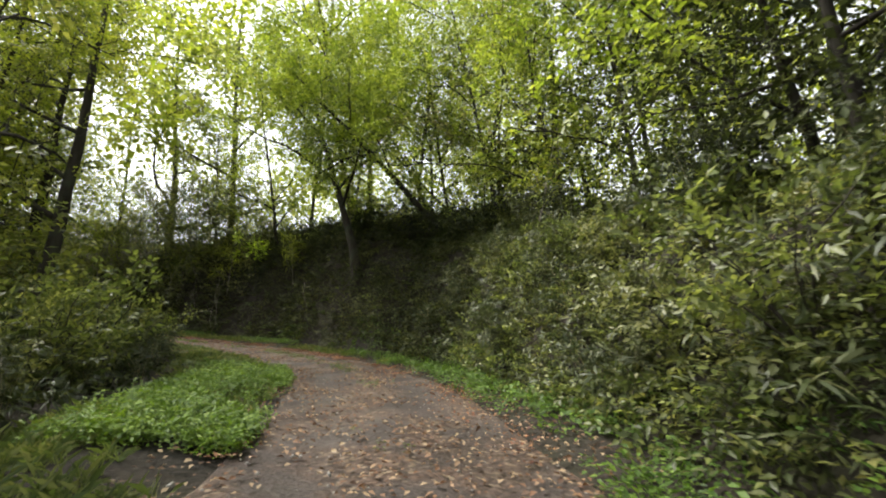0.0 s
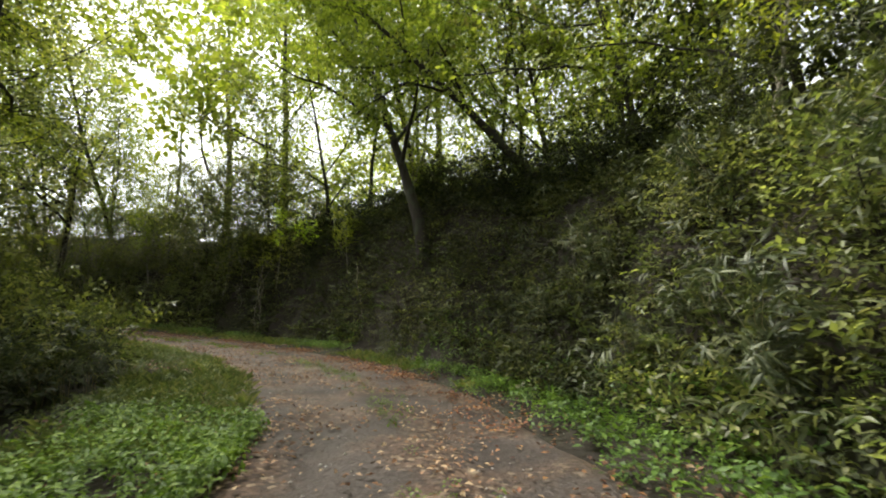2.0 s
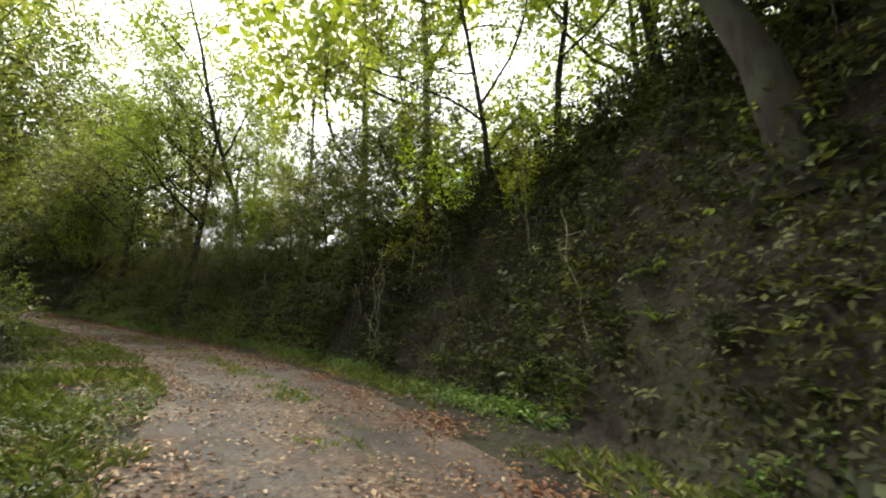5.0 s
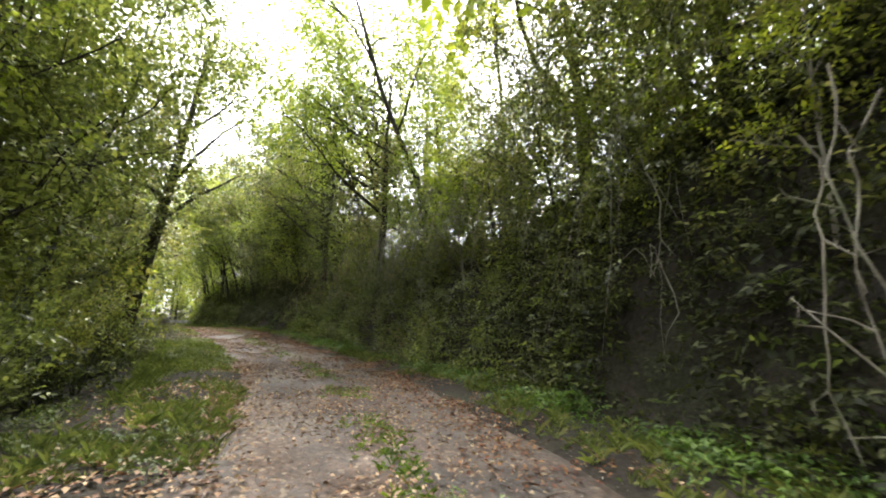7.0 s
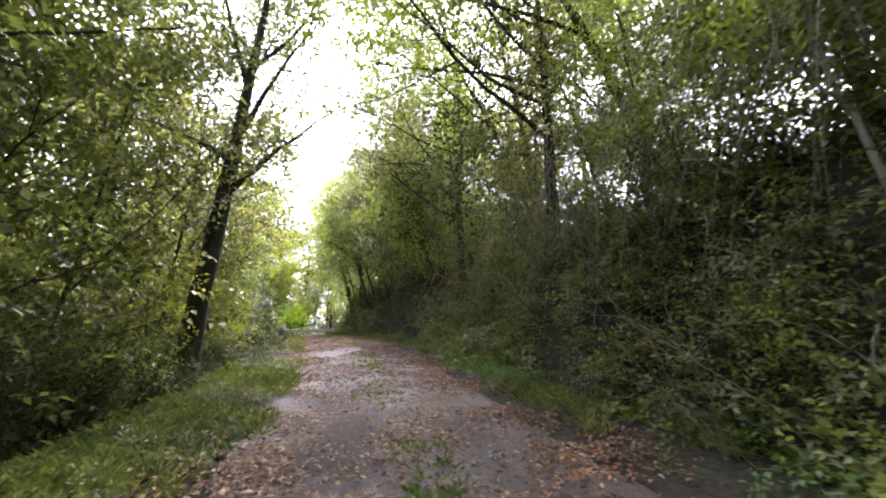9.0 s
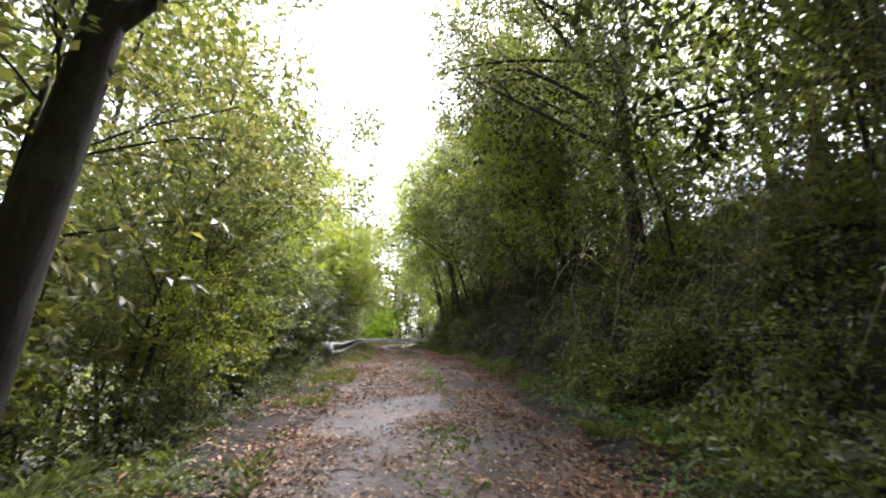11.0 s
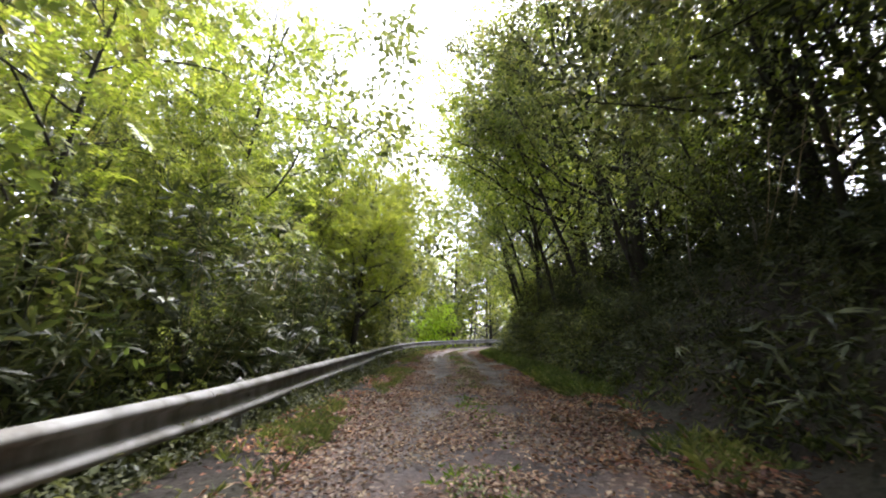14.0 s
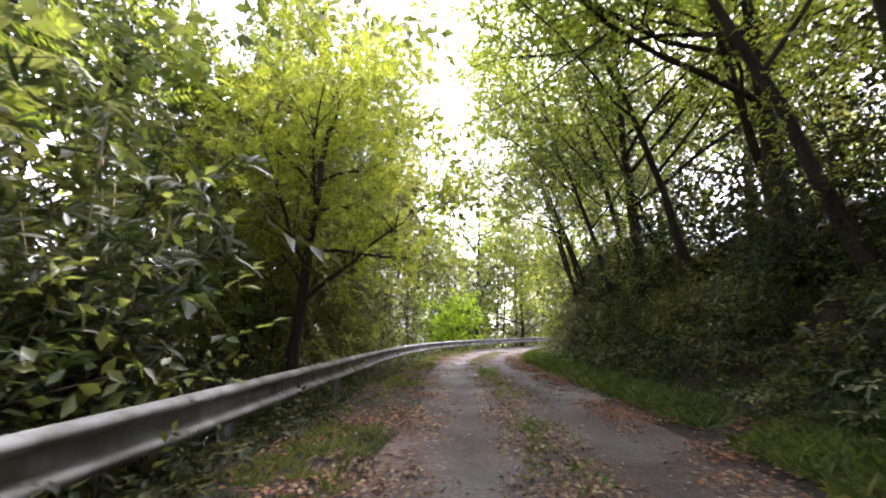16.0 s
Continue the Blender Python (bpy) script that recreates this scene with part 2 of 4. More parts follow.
ROAD_MAT, n, l, b = material("packed_dirt", 0.85)
base = ramp_node(n, l, noise_node(n, l, 0.7, 6), [(0.3, (0.034, 0.027, 0.025)), (0.55, (0.062, 0.05, 0.046)), (0.75, (0.098, 0.082, 0.075))])
fine = ramp_node(n, l, noise_node(n, l, 34, 5), [(0.3, (0.6, 0.58, 0.57)), (0.7, (1.3, 1.28, 1.25))])
base = mix_node(n, l, "MULTIPLY", 1.0, base, fine)
cells = n.new("ShaderNodeTexVoronoi")
cells.inputs["Scale"].default_value = 24
where = n.new("ShaderNodeTexCoord")
l.new(where.outputs["Object"], cells.inputs["Vector"])
flakes = n.new("ShaderNodeSeparateColor")
l.new(cells.outputs["Color"], flakes.inputs["Color"])
mulch = ramp_node(n, l, flakes.outputs["Red"], [(0, (0.03, 0.018, 0.013)), (0.5, (0.085, 0.05, 0.035)), (0.85, (0.15, 0.095, 0.065)), (1, (0.34, 0.26, 0.18))])
patchy = ramp_node(n, l, noise_node(n, l, 1.1, 7), [(0.42, (0, 0, 0)), (0.56, (0.85, 0.85, 0.85))])
lies = n.new("ShaderNodeAttribute")
lies.attribute_name = "leaf_cover"
patchy = mix_node(n, l, "MULTIPLY", 1.0, patchy, lies.outputs["Color"])
l.new(mix_node(n, l, "MIX", patchy, base, mulch), b.inputs["Base Color"])
damp = ramp_node(n, l, noise_node(n, l, 0.9, 3), [(0.35, (0.5, 0.5, 0.5)), (0.65, (0.92, 0.92, 0.92))])
l.new(damp, b.inputs["Roughness"])
bump_node(n, l, noise_node(n, l, 22, 8), b, 0.8, 0.03)

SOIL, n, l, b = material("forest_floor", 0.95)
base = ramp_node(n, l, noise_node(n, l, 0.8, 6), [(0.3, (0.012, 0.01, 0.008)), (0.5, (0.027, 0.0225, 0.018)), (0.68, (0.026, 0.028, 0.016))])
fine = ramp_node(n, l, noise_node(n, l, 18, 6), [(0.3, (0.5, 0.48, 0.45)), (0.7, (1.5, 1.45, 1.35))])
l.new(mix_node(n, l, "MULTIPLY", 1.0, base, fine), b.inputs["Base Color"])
bump_node(n, l, noise_node(n, l, 11, 10), b, 0.8, 0.06)

STEEL, n, l, b = material("weathered_steel", 0.78, 0.08)
base = ramp_node(n, l, noise_node(n, l, 1.3, 6), [(0.3, (0.15, 0.15, 0.14)), (0.6, (0.28, 0.28, 0.265))])
streak = ramp_node(n, l, noise_node(n, l, 5, 6, stretch=(1, 1, 0.3)), [(0.35, (0.45, 0.42, 0.36)), (0.6, (1, 1, 1))])
l.new(mix_node(n, l, "MULTIPLY", 0.85, base, streak), b.inputs["Base Color"])
bump_node(n, l, noise_node(n, l, 40, 4), b, 0.2, 0.004)

PLATE, n, l, b = material("painted_plate", 0.6, 0.1)
l.new(ramp_node(n, l, noise_node(n, l, 6, 6, stretch=(1, 1, 0.4)), [(0.3, (0.13, 0.13, 0.125)), (0.6, (0.25, 0.25, 0.24))]), b.inputs["Base Color"])

RUST, n, l, b = material("rusty_steel", 0.8, 0.2)
l.new(ramp_node(n, l, noise_node(n, l, 12, 6), [(0.3, (0.1, 0.055, 0.035)), (0.7, (0.3, 0.24, 0.19))]), b.inputs["Base Color"])

STONE, n, l, b = material("road_stone", 0.85)
l.new(ramp_node(n, l, noise_node(n, l, 14, 5), [(0.3, (0.18, 0.17, 0.16)), (0.7, (0.42, 0.4, 0.37))]), b.inputs["Base Color"])


# ---- ground and road ----
def stretched(lo, hi, step, far):
    """Coordinates: fine between lo and hi, then ever wider out to far."""
    mid = np.arange(lo, hi + step, step)
    out = step * np.cumsum(1.22 ** np.arange(1, 60))
    out = out[out < far]
    return np.r_[(lo - out)[::-1], mid, mid[-1] + out]


gx, gy = stretched(-95, 30, 0.28, 900), stretched(-14, 62, 0.28, 900)
X, Y = np.meshgrid(gx, gy)
Z = land(X, Y)
W, Hh = len(gx), len(gy)
q = (np.arange(Hh - 1)[:, None] * W + np.arange(W - 1)[None]).ravel()
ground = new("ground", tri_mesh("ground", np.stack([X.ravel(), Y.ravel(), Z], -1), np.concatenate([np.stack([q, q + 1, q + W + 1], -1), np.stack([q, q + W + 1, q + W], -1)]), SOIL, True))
tagged(ground, "dark forest floor rising as a bank beside the track", "ground", kind="structure")

across = np.linspace(-1, 1, 25)
cs = np.arange(len(CL))
edge_l = along(CL_S, [(8, 1.45), (13, 1.85), (46, 1.85), (56, 1.6)]) + 0.16 * vnoise(CL_S, 0 * CL_S, 2.1) + 0.07 * vnoise(CL_S, 9 + 0 * CL_S, 0.6)
edge_r = along(CL_S, [(44, 1.55), (50, 1.8), (60, 1.6)]) + 0.16 * vnoise(CL_S, 30 + 0 * CL_S, 2.4) + 0.07 * vnoise(CL_S, 44 + 0 * CL_S, 0.7)
dd = np.where(across[None] < 0, across[None] * edge_l[:, None], across[None] * edge_r[:, None])
rx = CL[:, None, 0] + CL_RIGHT[:, None, 0] * dd
ry = CL[:, None, 1] + CL_RIGHT[:, None, 1] * dd
rz = CL[:, None, 2] + 0.03 * np.exp(-((dd / 0.28) ** 2)) - 0.025 * np.exp(-(((np.abs(dd) - 0.75) / 0.28) ** 2)) + 0.014 * vnoise(rx, ry, 0.5) + 0.02 * vnoise(rx, ry, 1.4)
rz = rz - 0.06 * ramp(np.abs(across), 0.9, 1.0)[None]
q = (np.arange(len(CL) - 1)[:, None] * 25 + np.arange(24)[None]).ravel()
road = new("road", tri_mesh("road", np.stack([rx, ry, rz], -1).reshape(-1, 3), np.concatenate([np.stack([q, q + 1, q + 26], -1), np.stack([q, q + 26, q + 25], -1)]), ROAD_MAT, True))
rut = np.exp(-(((np.abs(dd) - 0.72) / 0.27) ** 2))
cover_of = np.clip(1 - rut * (0.45 + 0.55 * ramp(-rx, 39, 46)), 0, 1) * (0.82 + 0.18 * ramp(-rx, 10, 22))
road.data.attributes.new("leaf_cover", "FLOAT", "POINT").data.foreach_set("value", cover_of.ravel().astype(np.float32))
tagged(road, "unpaved grey-brown dirt track with two wheel ruts", "road", kind="structure")


# ---- leaves and sprays ----
def leaf(length, width, fold=0.12, droop=0.15):
    return np.array([(0, 0, 0), (width / 2, 0.42 * length, fold * width), (0, length, -droop * length), (-width / 2, 0.42 * length, fold * width)]), np.array([(0, 1, 2), (0, 2, 3)])


def long_leaf(length, width, droop=0.5):
    """A lance-shaped leaf that bends down."""
    v = [(0, 0, 0)]
    for t, w in ((0.3, 1.0), (0.65, 0.8)):
        v += [(width / 2 * w, length * t, -droop * length * t * t), (-width / 2 * w, length * t, -droop * length * t * t)]
    v += [(0, length * 0.93, -droop * length)]
    return np.array(v), np.array([(0, 1, 2), (1, 3, 2), (2, 3, 4), (3, 5, 4)])


def placed(piece, at, yaw=0, pitch=0, roll=0, size=1.0):
    v, f = piece
    m = np.array(Euler((radians(pitch), radians(roll), radians(yaw))).to_matrix())
    return (v * size) @ m.T + np.array(at), f


def broad_spray(seed, n=5, length=0.4, leaf_l=0.132, leaf_w=0.07):
    r = np.random.default_rng(seed)
    pieces = []
    for k in range(n):
        t = (k + 0.6) / n
        side = 1 if k % 2 else -1
        pieces.append(placed(leaf(leaf_l * r.uniform(0.75, 1.15), leaf_w * r.uniform(0.8, 1.15)), (0, length * t, 0), side * -r.uniform(35, 70), r.uniform(-25, 15), r.uniform(-25, 25)))
    pieces.append(placed(leaf(leaf_l, leaf_w), (0, length, 0), r.uniform(-15, 15), r.uniform(-25, 5)))
    return join(pieces)


def pinnate_spray(seed, pairs=7, length=0.34):
    r = np.random.default_rng(seed)
    pieces = []
    for k in range(pairs):
        t = 0.15 + 0.85 * k / pairs
        for side in (1, -1):
            pieces.append(placed(leaf(0.085 * r.uniform(0.8, 1.1), 0.03), (0, length * t, -0.03 * t), side * -r.uniform(55, 75), r.uniform(-20, 5)))
    pieces.append(placed(leaf(0.085, 0.03), (0, length, -0.03), 0, -10))
    return join(pieces)


def sasa_spray(seed, n=6):
    r = np.random.default_rng(seed)
    pieces = []
    for k in range(n):
        pieces.append(placed(long_leaf(r.uniform(0.14, 0.25), r.uniform(0.022, 0.034), r.uniform(0.15, 0.6)), (0, 0.02 * k, 0), r.uniform(-80, 80), r.uniform(-10, 25), r.uniform(-30, 30)))
    return join(pieces)


def blade(length, width, droop):
    v = np.array([(width / 2, 0, 0), (-width / 2, 0, 0), (0, length * 0.6, -droop * length * 0.25), (0, length * 0.95, -droop * length)])
    return v, np.array([(0, 2, 1), (0, 3, 2)])


def grass_tuft(seed, n=9, height=0.2):
    r = np.random.default_rng(seed)
    pieces = []
    for k in range(n):
        h = height * r.uniform(0.5, 1.1)
        pieces.append(placed(blade(h, r.uniform(0.01, 0.016), r.uniform(0.1, 0.6)), (r.normal(0, 0.03), r.normal(0, 0.03), 0), r.uniform(0, 360), r.uniform(45, 82)))
    return join(pieces)


def weed_tuft(seed, n=12):
    r = np.random.default_rng(seed)
    pieces = []
    for k in range(n):
        h = r.uniform(0.03, 0.16)
        pieces.append(placed(leaf(r.uniform(0.036, 0.072), r.uniform(0.022, 0.04)), (r.normal(0, 0.05), r.normal(0, 0.05), h), r.uniform(0, 360), r.uniform(-20, 35), r.uniform(-20, 20)))
    return join(pieces)


def fern_frond(seed, length=0.6):
    r = np.random.default_rng(seed)
    pieces = []
    n = 13
    for k in range(n):
        t = (k + 0.5) / n
        y, z = length * t, length * (0.55 * t - 0.6 * t * t)
        for side in (1, -1):
            pl = 0.2 * length * math.sin(math.pi * (0.15 + 0.82 * t)) + 0.02
            pieces.append(placed(leaf(pl, 0.045 * length + 0.006), (0, y, z), side * -68, r.uniform(-15, 0)))
    return join(pieces)


BROAD = [broad_spray(k, 4, 0.38, 0.138, 0.074) for k in range(4)]
COARSE = [broad_spray(60 + k, 5, 0.55, 0.2, 0.12) for k in range(3)]
SMALL = [broad_spray(40 + k, 5, 0.33, 0.097, 0.049) for k in range(3)]
PINNATE = [pinnate_spray(k) for k in range(3)]
SASA = [sasa_spray(k) for k in range(5)]
GRASS = [grass_tuft(k) for k in range(4)]
WEED = [weed_tuft(k) for k in range(4)]


def sprays(rng, kinds, anchors, outward, count, spread=0.2, size=(0.8, 1.25), up=1.0, droop=0.2):
    """Sprays round the anchors, as one pair of arrays."""
    k = rng.integers(0, len(anchors), count)
    pos = anchors[k] + rng.normal(0, spread, (count, 3))
    axis = unit(outward[k] + 0.75 * rng.normal(size=(count, 3)) - (0, 0, droop))
    turn = frames_of(axis, (0, 0, up) + 0.55 * rng.normal(size=(count, 3)), rng.uniform(*size, count))
    which = rng.integers(0, len(kinds), count)
    return join([scatter(kinds[a], pos[which == a], turn[which == a]) for a in range(len(kinds)) if (which == a).any()])


# ---- trees ----
def grow(rng, height, r0, lean=(0, 0), n_limb=8, limb_from=0.3, limb_len=0.38, rise=0.6, bend=0.0, sub=5, wobble=0.05, toward=None):
    """A trunk, its limbs with their branches, and the places where leaves sit."""
    t = np.linspace(0, 1, 11)
    wob = np.cumsum(rng.normal(0, wobble * height / 10, (11, 2)), axis=0)
    wob -= wob[0]
    trunk = np.stack([lean[0] * height * t + wob[:, 0], lean[1] * height * t + wob[:, 1], height * t], -1)
    trunk[0, 2] = -0.5
    radii = r0 * (1 - 0.82 * t) * (1 + 0.5 * np.exp(-t * 14))
    limbs, anchors, outs = [], [], []
    turn0 = rng.uniform(0, 6.28)
    for k in range(n_limb):
        u = limb_from + (0.97 - limb_from) * (k + rng.uniform(0.2, 0.8)) / n_limb
        p = np.array([np.interp(u, t, trunk[:, c]) for c in range(3)])
        az = turn0 + 2.4 * k + rng.normal(0, 0.3)
        if toward is not None and rng.random() < 0.65:
            az = toward + rng.normal(0, 0.6)
        length = limb_len * height * (1.25 - 0.75 * u) * rng.uniform(0.75, 1.25)
        way = unit((math.cos(az), math.sin(az), rise * rng.uniform(0.5, 1.5)))
        pts = [p]
        for j in range(6):
            way = unit(way + rng.normal(0, 0.13, 3) + (0, 0, bend / 6))
            pts.append(pts[-1] + way * length / 6)
        pts = np.array(pts)
        r1 = max(0.012, 0.55 * np.interp(u, t, radii))
        pieces = [tube(pts, np.linspace(r1, 0.012, 7), 5)]
        for j in range(sub):
            a = rng.uniform(0.25, 1.0)
            q0 = np.array([np.interp(a * 6, np.arange(7), pts[:, c]) for c in range(3)])
            wq = unit(unit(pts[-1] - pts[0]) + rng.normal(0, 0.75, 3) + (0, 0, 0.15))
            sl = length * rng.uniform(0.3, 0.6) * (1.2 - 0.5 * a)
            sp = [q0]
            for h in range(4):
                wq = unit(wq + rng.normal(0, 0.2, 3) + (0, 0, 0.04))
                sp.append(sp[-1] + wq * sl / 4)
            sp = np.array(sp)
            pieces.append(tube(sp[[0, 2, 4]], [max(0.007, r1 * 0.35), 0.008, 0.004], 3))
            for h in (1, 2, 3, 4):
                anchors.append(sp[h])
                outs.append(unit(sp[h] - sp[h - 1]))
        anchors += [pts[5], pts[6]]
        outs += [way, way]
        limbs.append(join(pieces))
    return tube(trunk, radii, 9, 0.05, rng), limbs, np.array(anchors), np.array(outs)


CROWN = {}


def make_tree(name, label, seed, kinds, leaf_mat, bark, count, spread, size=(0.8, 1.3), category="tree", group="", **how):
    rng = np.random.default_rng(seed)
    trunk, limbs, anchors, outs = grow(rng, **how)
    thing = tagged(new(name), label, category, group)
    part("trunk", tri_mesh("trunk", *trunk, bark, True), bark, thing)
    for v in limbs:
        part("limb", tri_mesh("limb", *v, bark, True), bark, thing)
    crown = sprays(rng, kinds, anchors, outs, count, spread, size)
    part("crown", tri_mesh("crown", *crown, leaf_mat), leaf_mat, thing)
    CROWN[thing.name] = crown[0][::6]
    return thing


USED = set()


def stand(x, y, turn, size, lean, lean_to, sink):
    base = float(land([x], [y])[0])
    return Matrix.Translation((x, y, base - sink)) @ Matrix.Rotation(radians(lean_to), 4, "Z") @ Matrix.Rotation(radians(lean), 4, "Y") @ Matrix.Rotation(radians(turn - lean_to), 4, "Z") @ Matrix.Diagonal((size, size, size, 1))


def hangs_low(crown, m):
    """Whether leaves hang into the room that passing traffic keeps open over the road."""
    m = np.array(m)
    v = crown @ m[:3, :3].T + m[:3, 3]
    d, _, z = road_at(v[:, 0], v[:, 1])
    return (np.hypot(d, v[:, 2] - z - 1.2) < 2.9).any()


def put(thing, x, y, turn=0.0, size=1.0, lean=0.0, lean_to=0.0, sink=0.06):
    """Sets a thing, or a copy of it where it already stands, on the ground; a tree turns or draws back until the road is clear."""
    m = stand(x, y, turn, size, lean, lean_to, sink)
    key = thing.name
    if key in CROWN:
        side = 1 if road_at([x], [y])[0][0] > 0 else -1
        for k in range(22):
            if not hangs_low(CROWN[key], m):
                break
            if k % 2:
                d, s, _ = road_at([x], [y])
                x, y = (float(v) for v in at_road(float(s[0]), float(d[0]) + 0.4 * side))
            m = stand(x, y, turn + 53 * (k + 1), size, lean, lean_to, sink)
    if thing.name in USED:
        return copy_thing(thing, m)
    USED.add(thing.name)
    thing.matrix_basis = m
    return thing


BANK_TREES, WOODS = "trees along the bank", "trees of the wood"
TALL = [make_tree("tree", "slender dark-barked tree with a thin yellow-green crown on the bank", 100 + k, BROAD, LEAF_YELLOW if k < 2 else LEAF_MID, BARK, 1350, 0.4, (0.85, 1.25), group=BANK_TREES,
                  height=10.5 + k, r0=0.08, n_limb=12, limb_from=0.22, limb_len=0.32, rise=0.75, lean=(0.08, 0)) for k in range(4)]
BUSHY = [make_tree("tree", "leafy woodland tree with a dense mid-green crown", 200 + k, BROAD if k == 2 else SMALL, (LEAF_MID, LEAF_YELLOW, LEAF_OLIVE, LEAF_MID)[k], BARK, 1250, 0.38, (0.95, 1.45), group=WOODS,
                   height=7.5 + k, r0=0.07, n_limb=12, limb_from=0.08, limb_len=0.34, rise=0.6) for k in range(4)]
FAR = [make_tree("tree", "leafy tree standing deeper in the wood", 250 + k, COARSE, (LEAF_MID, LEAF_YELLOW, LEAF_OLIVE)[k], BARK, 400, 0.55, (1.35, 2.05), group=WOODS,
                 height=12.5 + k, r0=0.15, n_limb=8, limb_from=0.12, limb_len=0.32, rise=0.7, sub=5) for k in range(3)]
ARCHING = [make_tree("tree", "dark tree with long bare limbs arching over the track", 300 + k, SMALL, LEAF_YELLOW if k == 0 else LEAF_OLIVE, BARK, 1250, 0.3, group=WOODS,
                     height=8.5, r0=0.15, n_limb=9, limb_from=0.28, limb_len=0.52, rise=0.5, bend=-0.1, sub=7, toward=0.0) for k in range(2)]
SAPLING = [make_tree("sapling", "thin sapling with light green leaves", 400 + k, SMALL, LEAF_YELLOW if k != 1 else LEAF_MID, BARK if k else BARK_PALE, 280, 0.24, (0.9, 1.4), group="saplings", category="sapling",
                     height=4.5 + 0.7 * k, r0=0.04, n_limb=8, limb_from=0.2, limb_len=0.3, rise=0.9, lean=(0.1, 0)) for k in range(3)]
EDGE = [make_tree("tree", "thin roadside tree with a high light green crown", 330 + k, BROAD if k else PINNATE, (LEAF_YELLOW, LEAF_MID, LEAF_OLIVE)[k], BARK, 1000, 0.33, (0.85, 1.2), group=WOODS,
                  height=8.5 + k, r0=0.06, n_limb=11, limb_from=0.3, limb_len=0.26, rise=0.9) for k in range(3)]
# Overhanging trees whose crowns have shade put into the leaf colour.
DARK = [make_tree("tree", "evergreen tree hanging over the bank, leaves darkened for shade", 360 + k, BROAD, LEAF_SHADED, BARK, 1050, 0.36, (0.85, 1.25), group=BANK_TREES,
                  height=6.5 + k, r0=0.1, n_limb=13, limb_from=0.12, limb_len=0.36, rise=0.5) for k in range(2)]
ROUND = make_tree("tree", "round yellow-green tree with small compound leaves beside the guardrail", 500, PINNATE, LEAF_YELLOW, BARK, 3600, 0.4,
                  height=8.4, r0=0.15, n_limb=17, limb_from=0.3, limb_len=0.38, rise=0.55, sub=8)
GREAT = make_tree("tree", "tall straight tree forking high above the track", 600, BROAD, LEAF_MID, BARK, 1900, 0.4,
                  height=13.0, r0=0.28, n_limb=11, limb_from=0.38, limb_len=0.34, rise=1.1, wobble=0.02)
MAIN = make_tree("tree", "dark leaning tree standing on the bank above the bend", 700, BROAD, LEAF_YELLOW, BARK, 1500, 0.32,
                 height=9.5, r0=0.18, n_limb=11, limb_from=0.25, limb_len=0.42, rise=0.6, lean=(-0.36, 0.03))
REACH = make_tree("tree", "slender tree reaching over the track with broad dark green leaves", 740, BROAD, LEAF_MID, BARK, 620, 0.3, group=WOODS,
                  height=7.6, r0=0.065, n_limb=12, limb_from=0.5, limb_len=0.48, rise=0.5, bend=-0.1, sub=6, toward=0.0)
LEANER = make_tree("tree", "dark tree leaning far out over the track from the bank", 720, BROAD, LEAF_YELLOW, BARK, 1500, 0.34,
                   height=8.5, r0=0.14, n_limb=11, limb_from=0.38, limb_len=0.3, rise=0.9)
LIME = make_tree("shrub", "bright lime-green shrub at the far bend", 800, COARSE, LEAF_LIME, BARK, 420, 0.35, category="shrub",
                 height=3.2, r0=0.06, n_limb=9, limb_from=0.1, limb_len=0.42, rise=0.5)

LIME_YOUNG = make_tree("sapling", "bright lime-green sapling leaning out from the bank", 820, SMALL, LEAF_LIME, BARK, 90, 0.15, (0.65, 1.0), category="sapling",
                       height=3.4, r0=0.025, n_limb=7, limb_from=0.74, limb_len=0.24, rise=0.5, sub=3)

# Trees that stand out.
put(LIME_YOUNG, -7.4, 26.6, 0, 1.0, 12, 240)
CROWN.pop(MAIN.name)
put(MAIN, -1.5, 24.4, 0, 1.05)
put(LEANER, 2.1, 23.8, 0, 1.0, 50, 203)
put(TALL[0], 1.4, 27.3, 180, 1.0, 24, 165)
put(TALL[2], 4.2, 24.5, 40, 0.9, 8, 120)
put(TALL[1], 9.3, 17.5, 0, 1.3, 22, 160)
put(TALL[3], 7.4, 22.5, 200, 1.0, 6, 100)
put(ARCHING[0], -5.6, 13.2, 10, 1.0)
put(ARCHING[1], -6.2, 8.4, 20, 1.0)
put(GREAT, -25.9, 23.2, 30, 1.0, 7, 90)
CROWN.pop(ROUND.name)  # its crown is known to clear the road
put(EDGE[0], *(float(v) for v in at_road(S0 + 52.5, np.array(-5.4))), 40, 1.15, 9, 95)
put(EDGE[0], *(float(v) for v in at_road(S0 + 57.0, np.array(-5.8))), 160, 1.2, 8, 95)
put(ROUND, -51.2, 21.6, 0, 1.05, 6, 90)
put(LIME, -72.0, 24.1, 0, 1.45)
put(ARCHING[1], -44.5, 31.0, 250, 1.3)
put(ARCHING[1], -47.5, 31.2, 285, 1.3)
put(DARK[1], -39.5, 31.4, 262, 1.25, 8, 270)
put(ARCHING[0], -54.0, 29.5, 275, 1.15)
put(ARCHING[0], -50.0, 31.0, 262, 1.2)
put(ARCHING[1], -29.5, 31.2, 268, 1.1)
put(ARCHING[0], -22.5, 31.0, 262, 1.05)
put(ARCHING[0], -13.0, 20.3, 60, 1.1)

rng = np.random.default_rng(21)


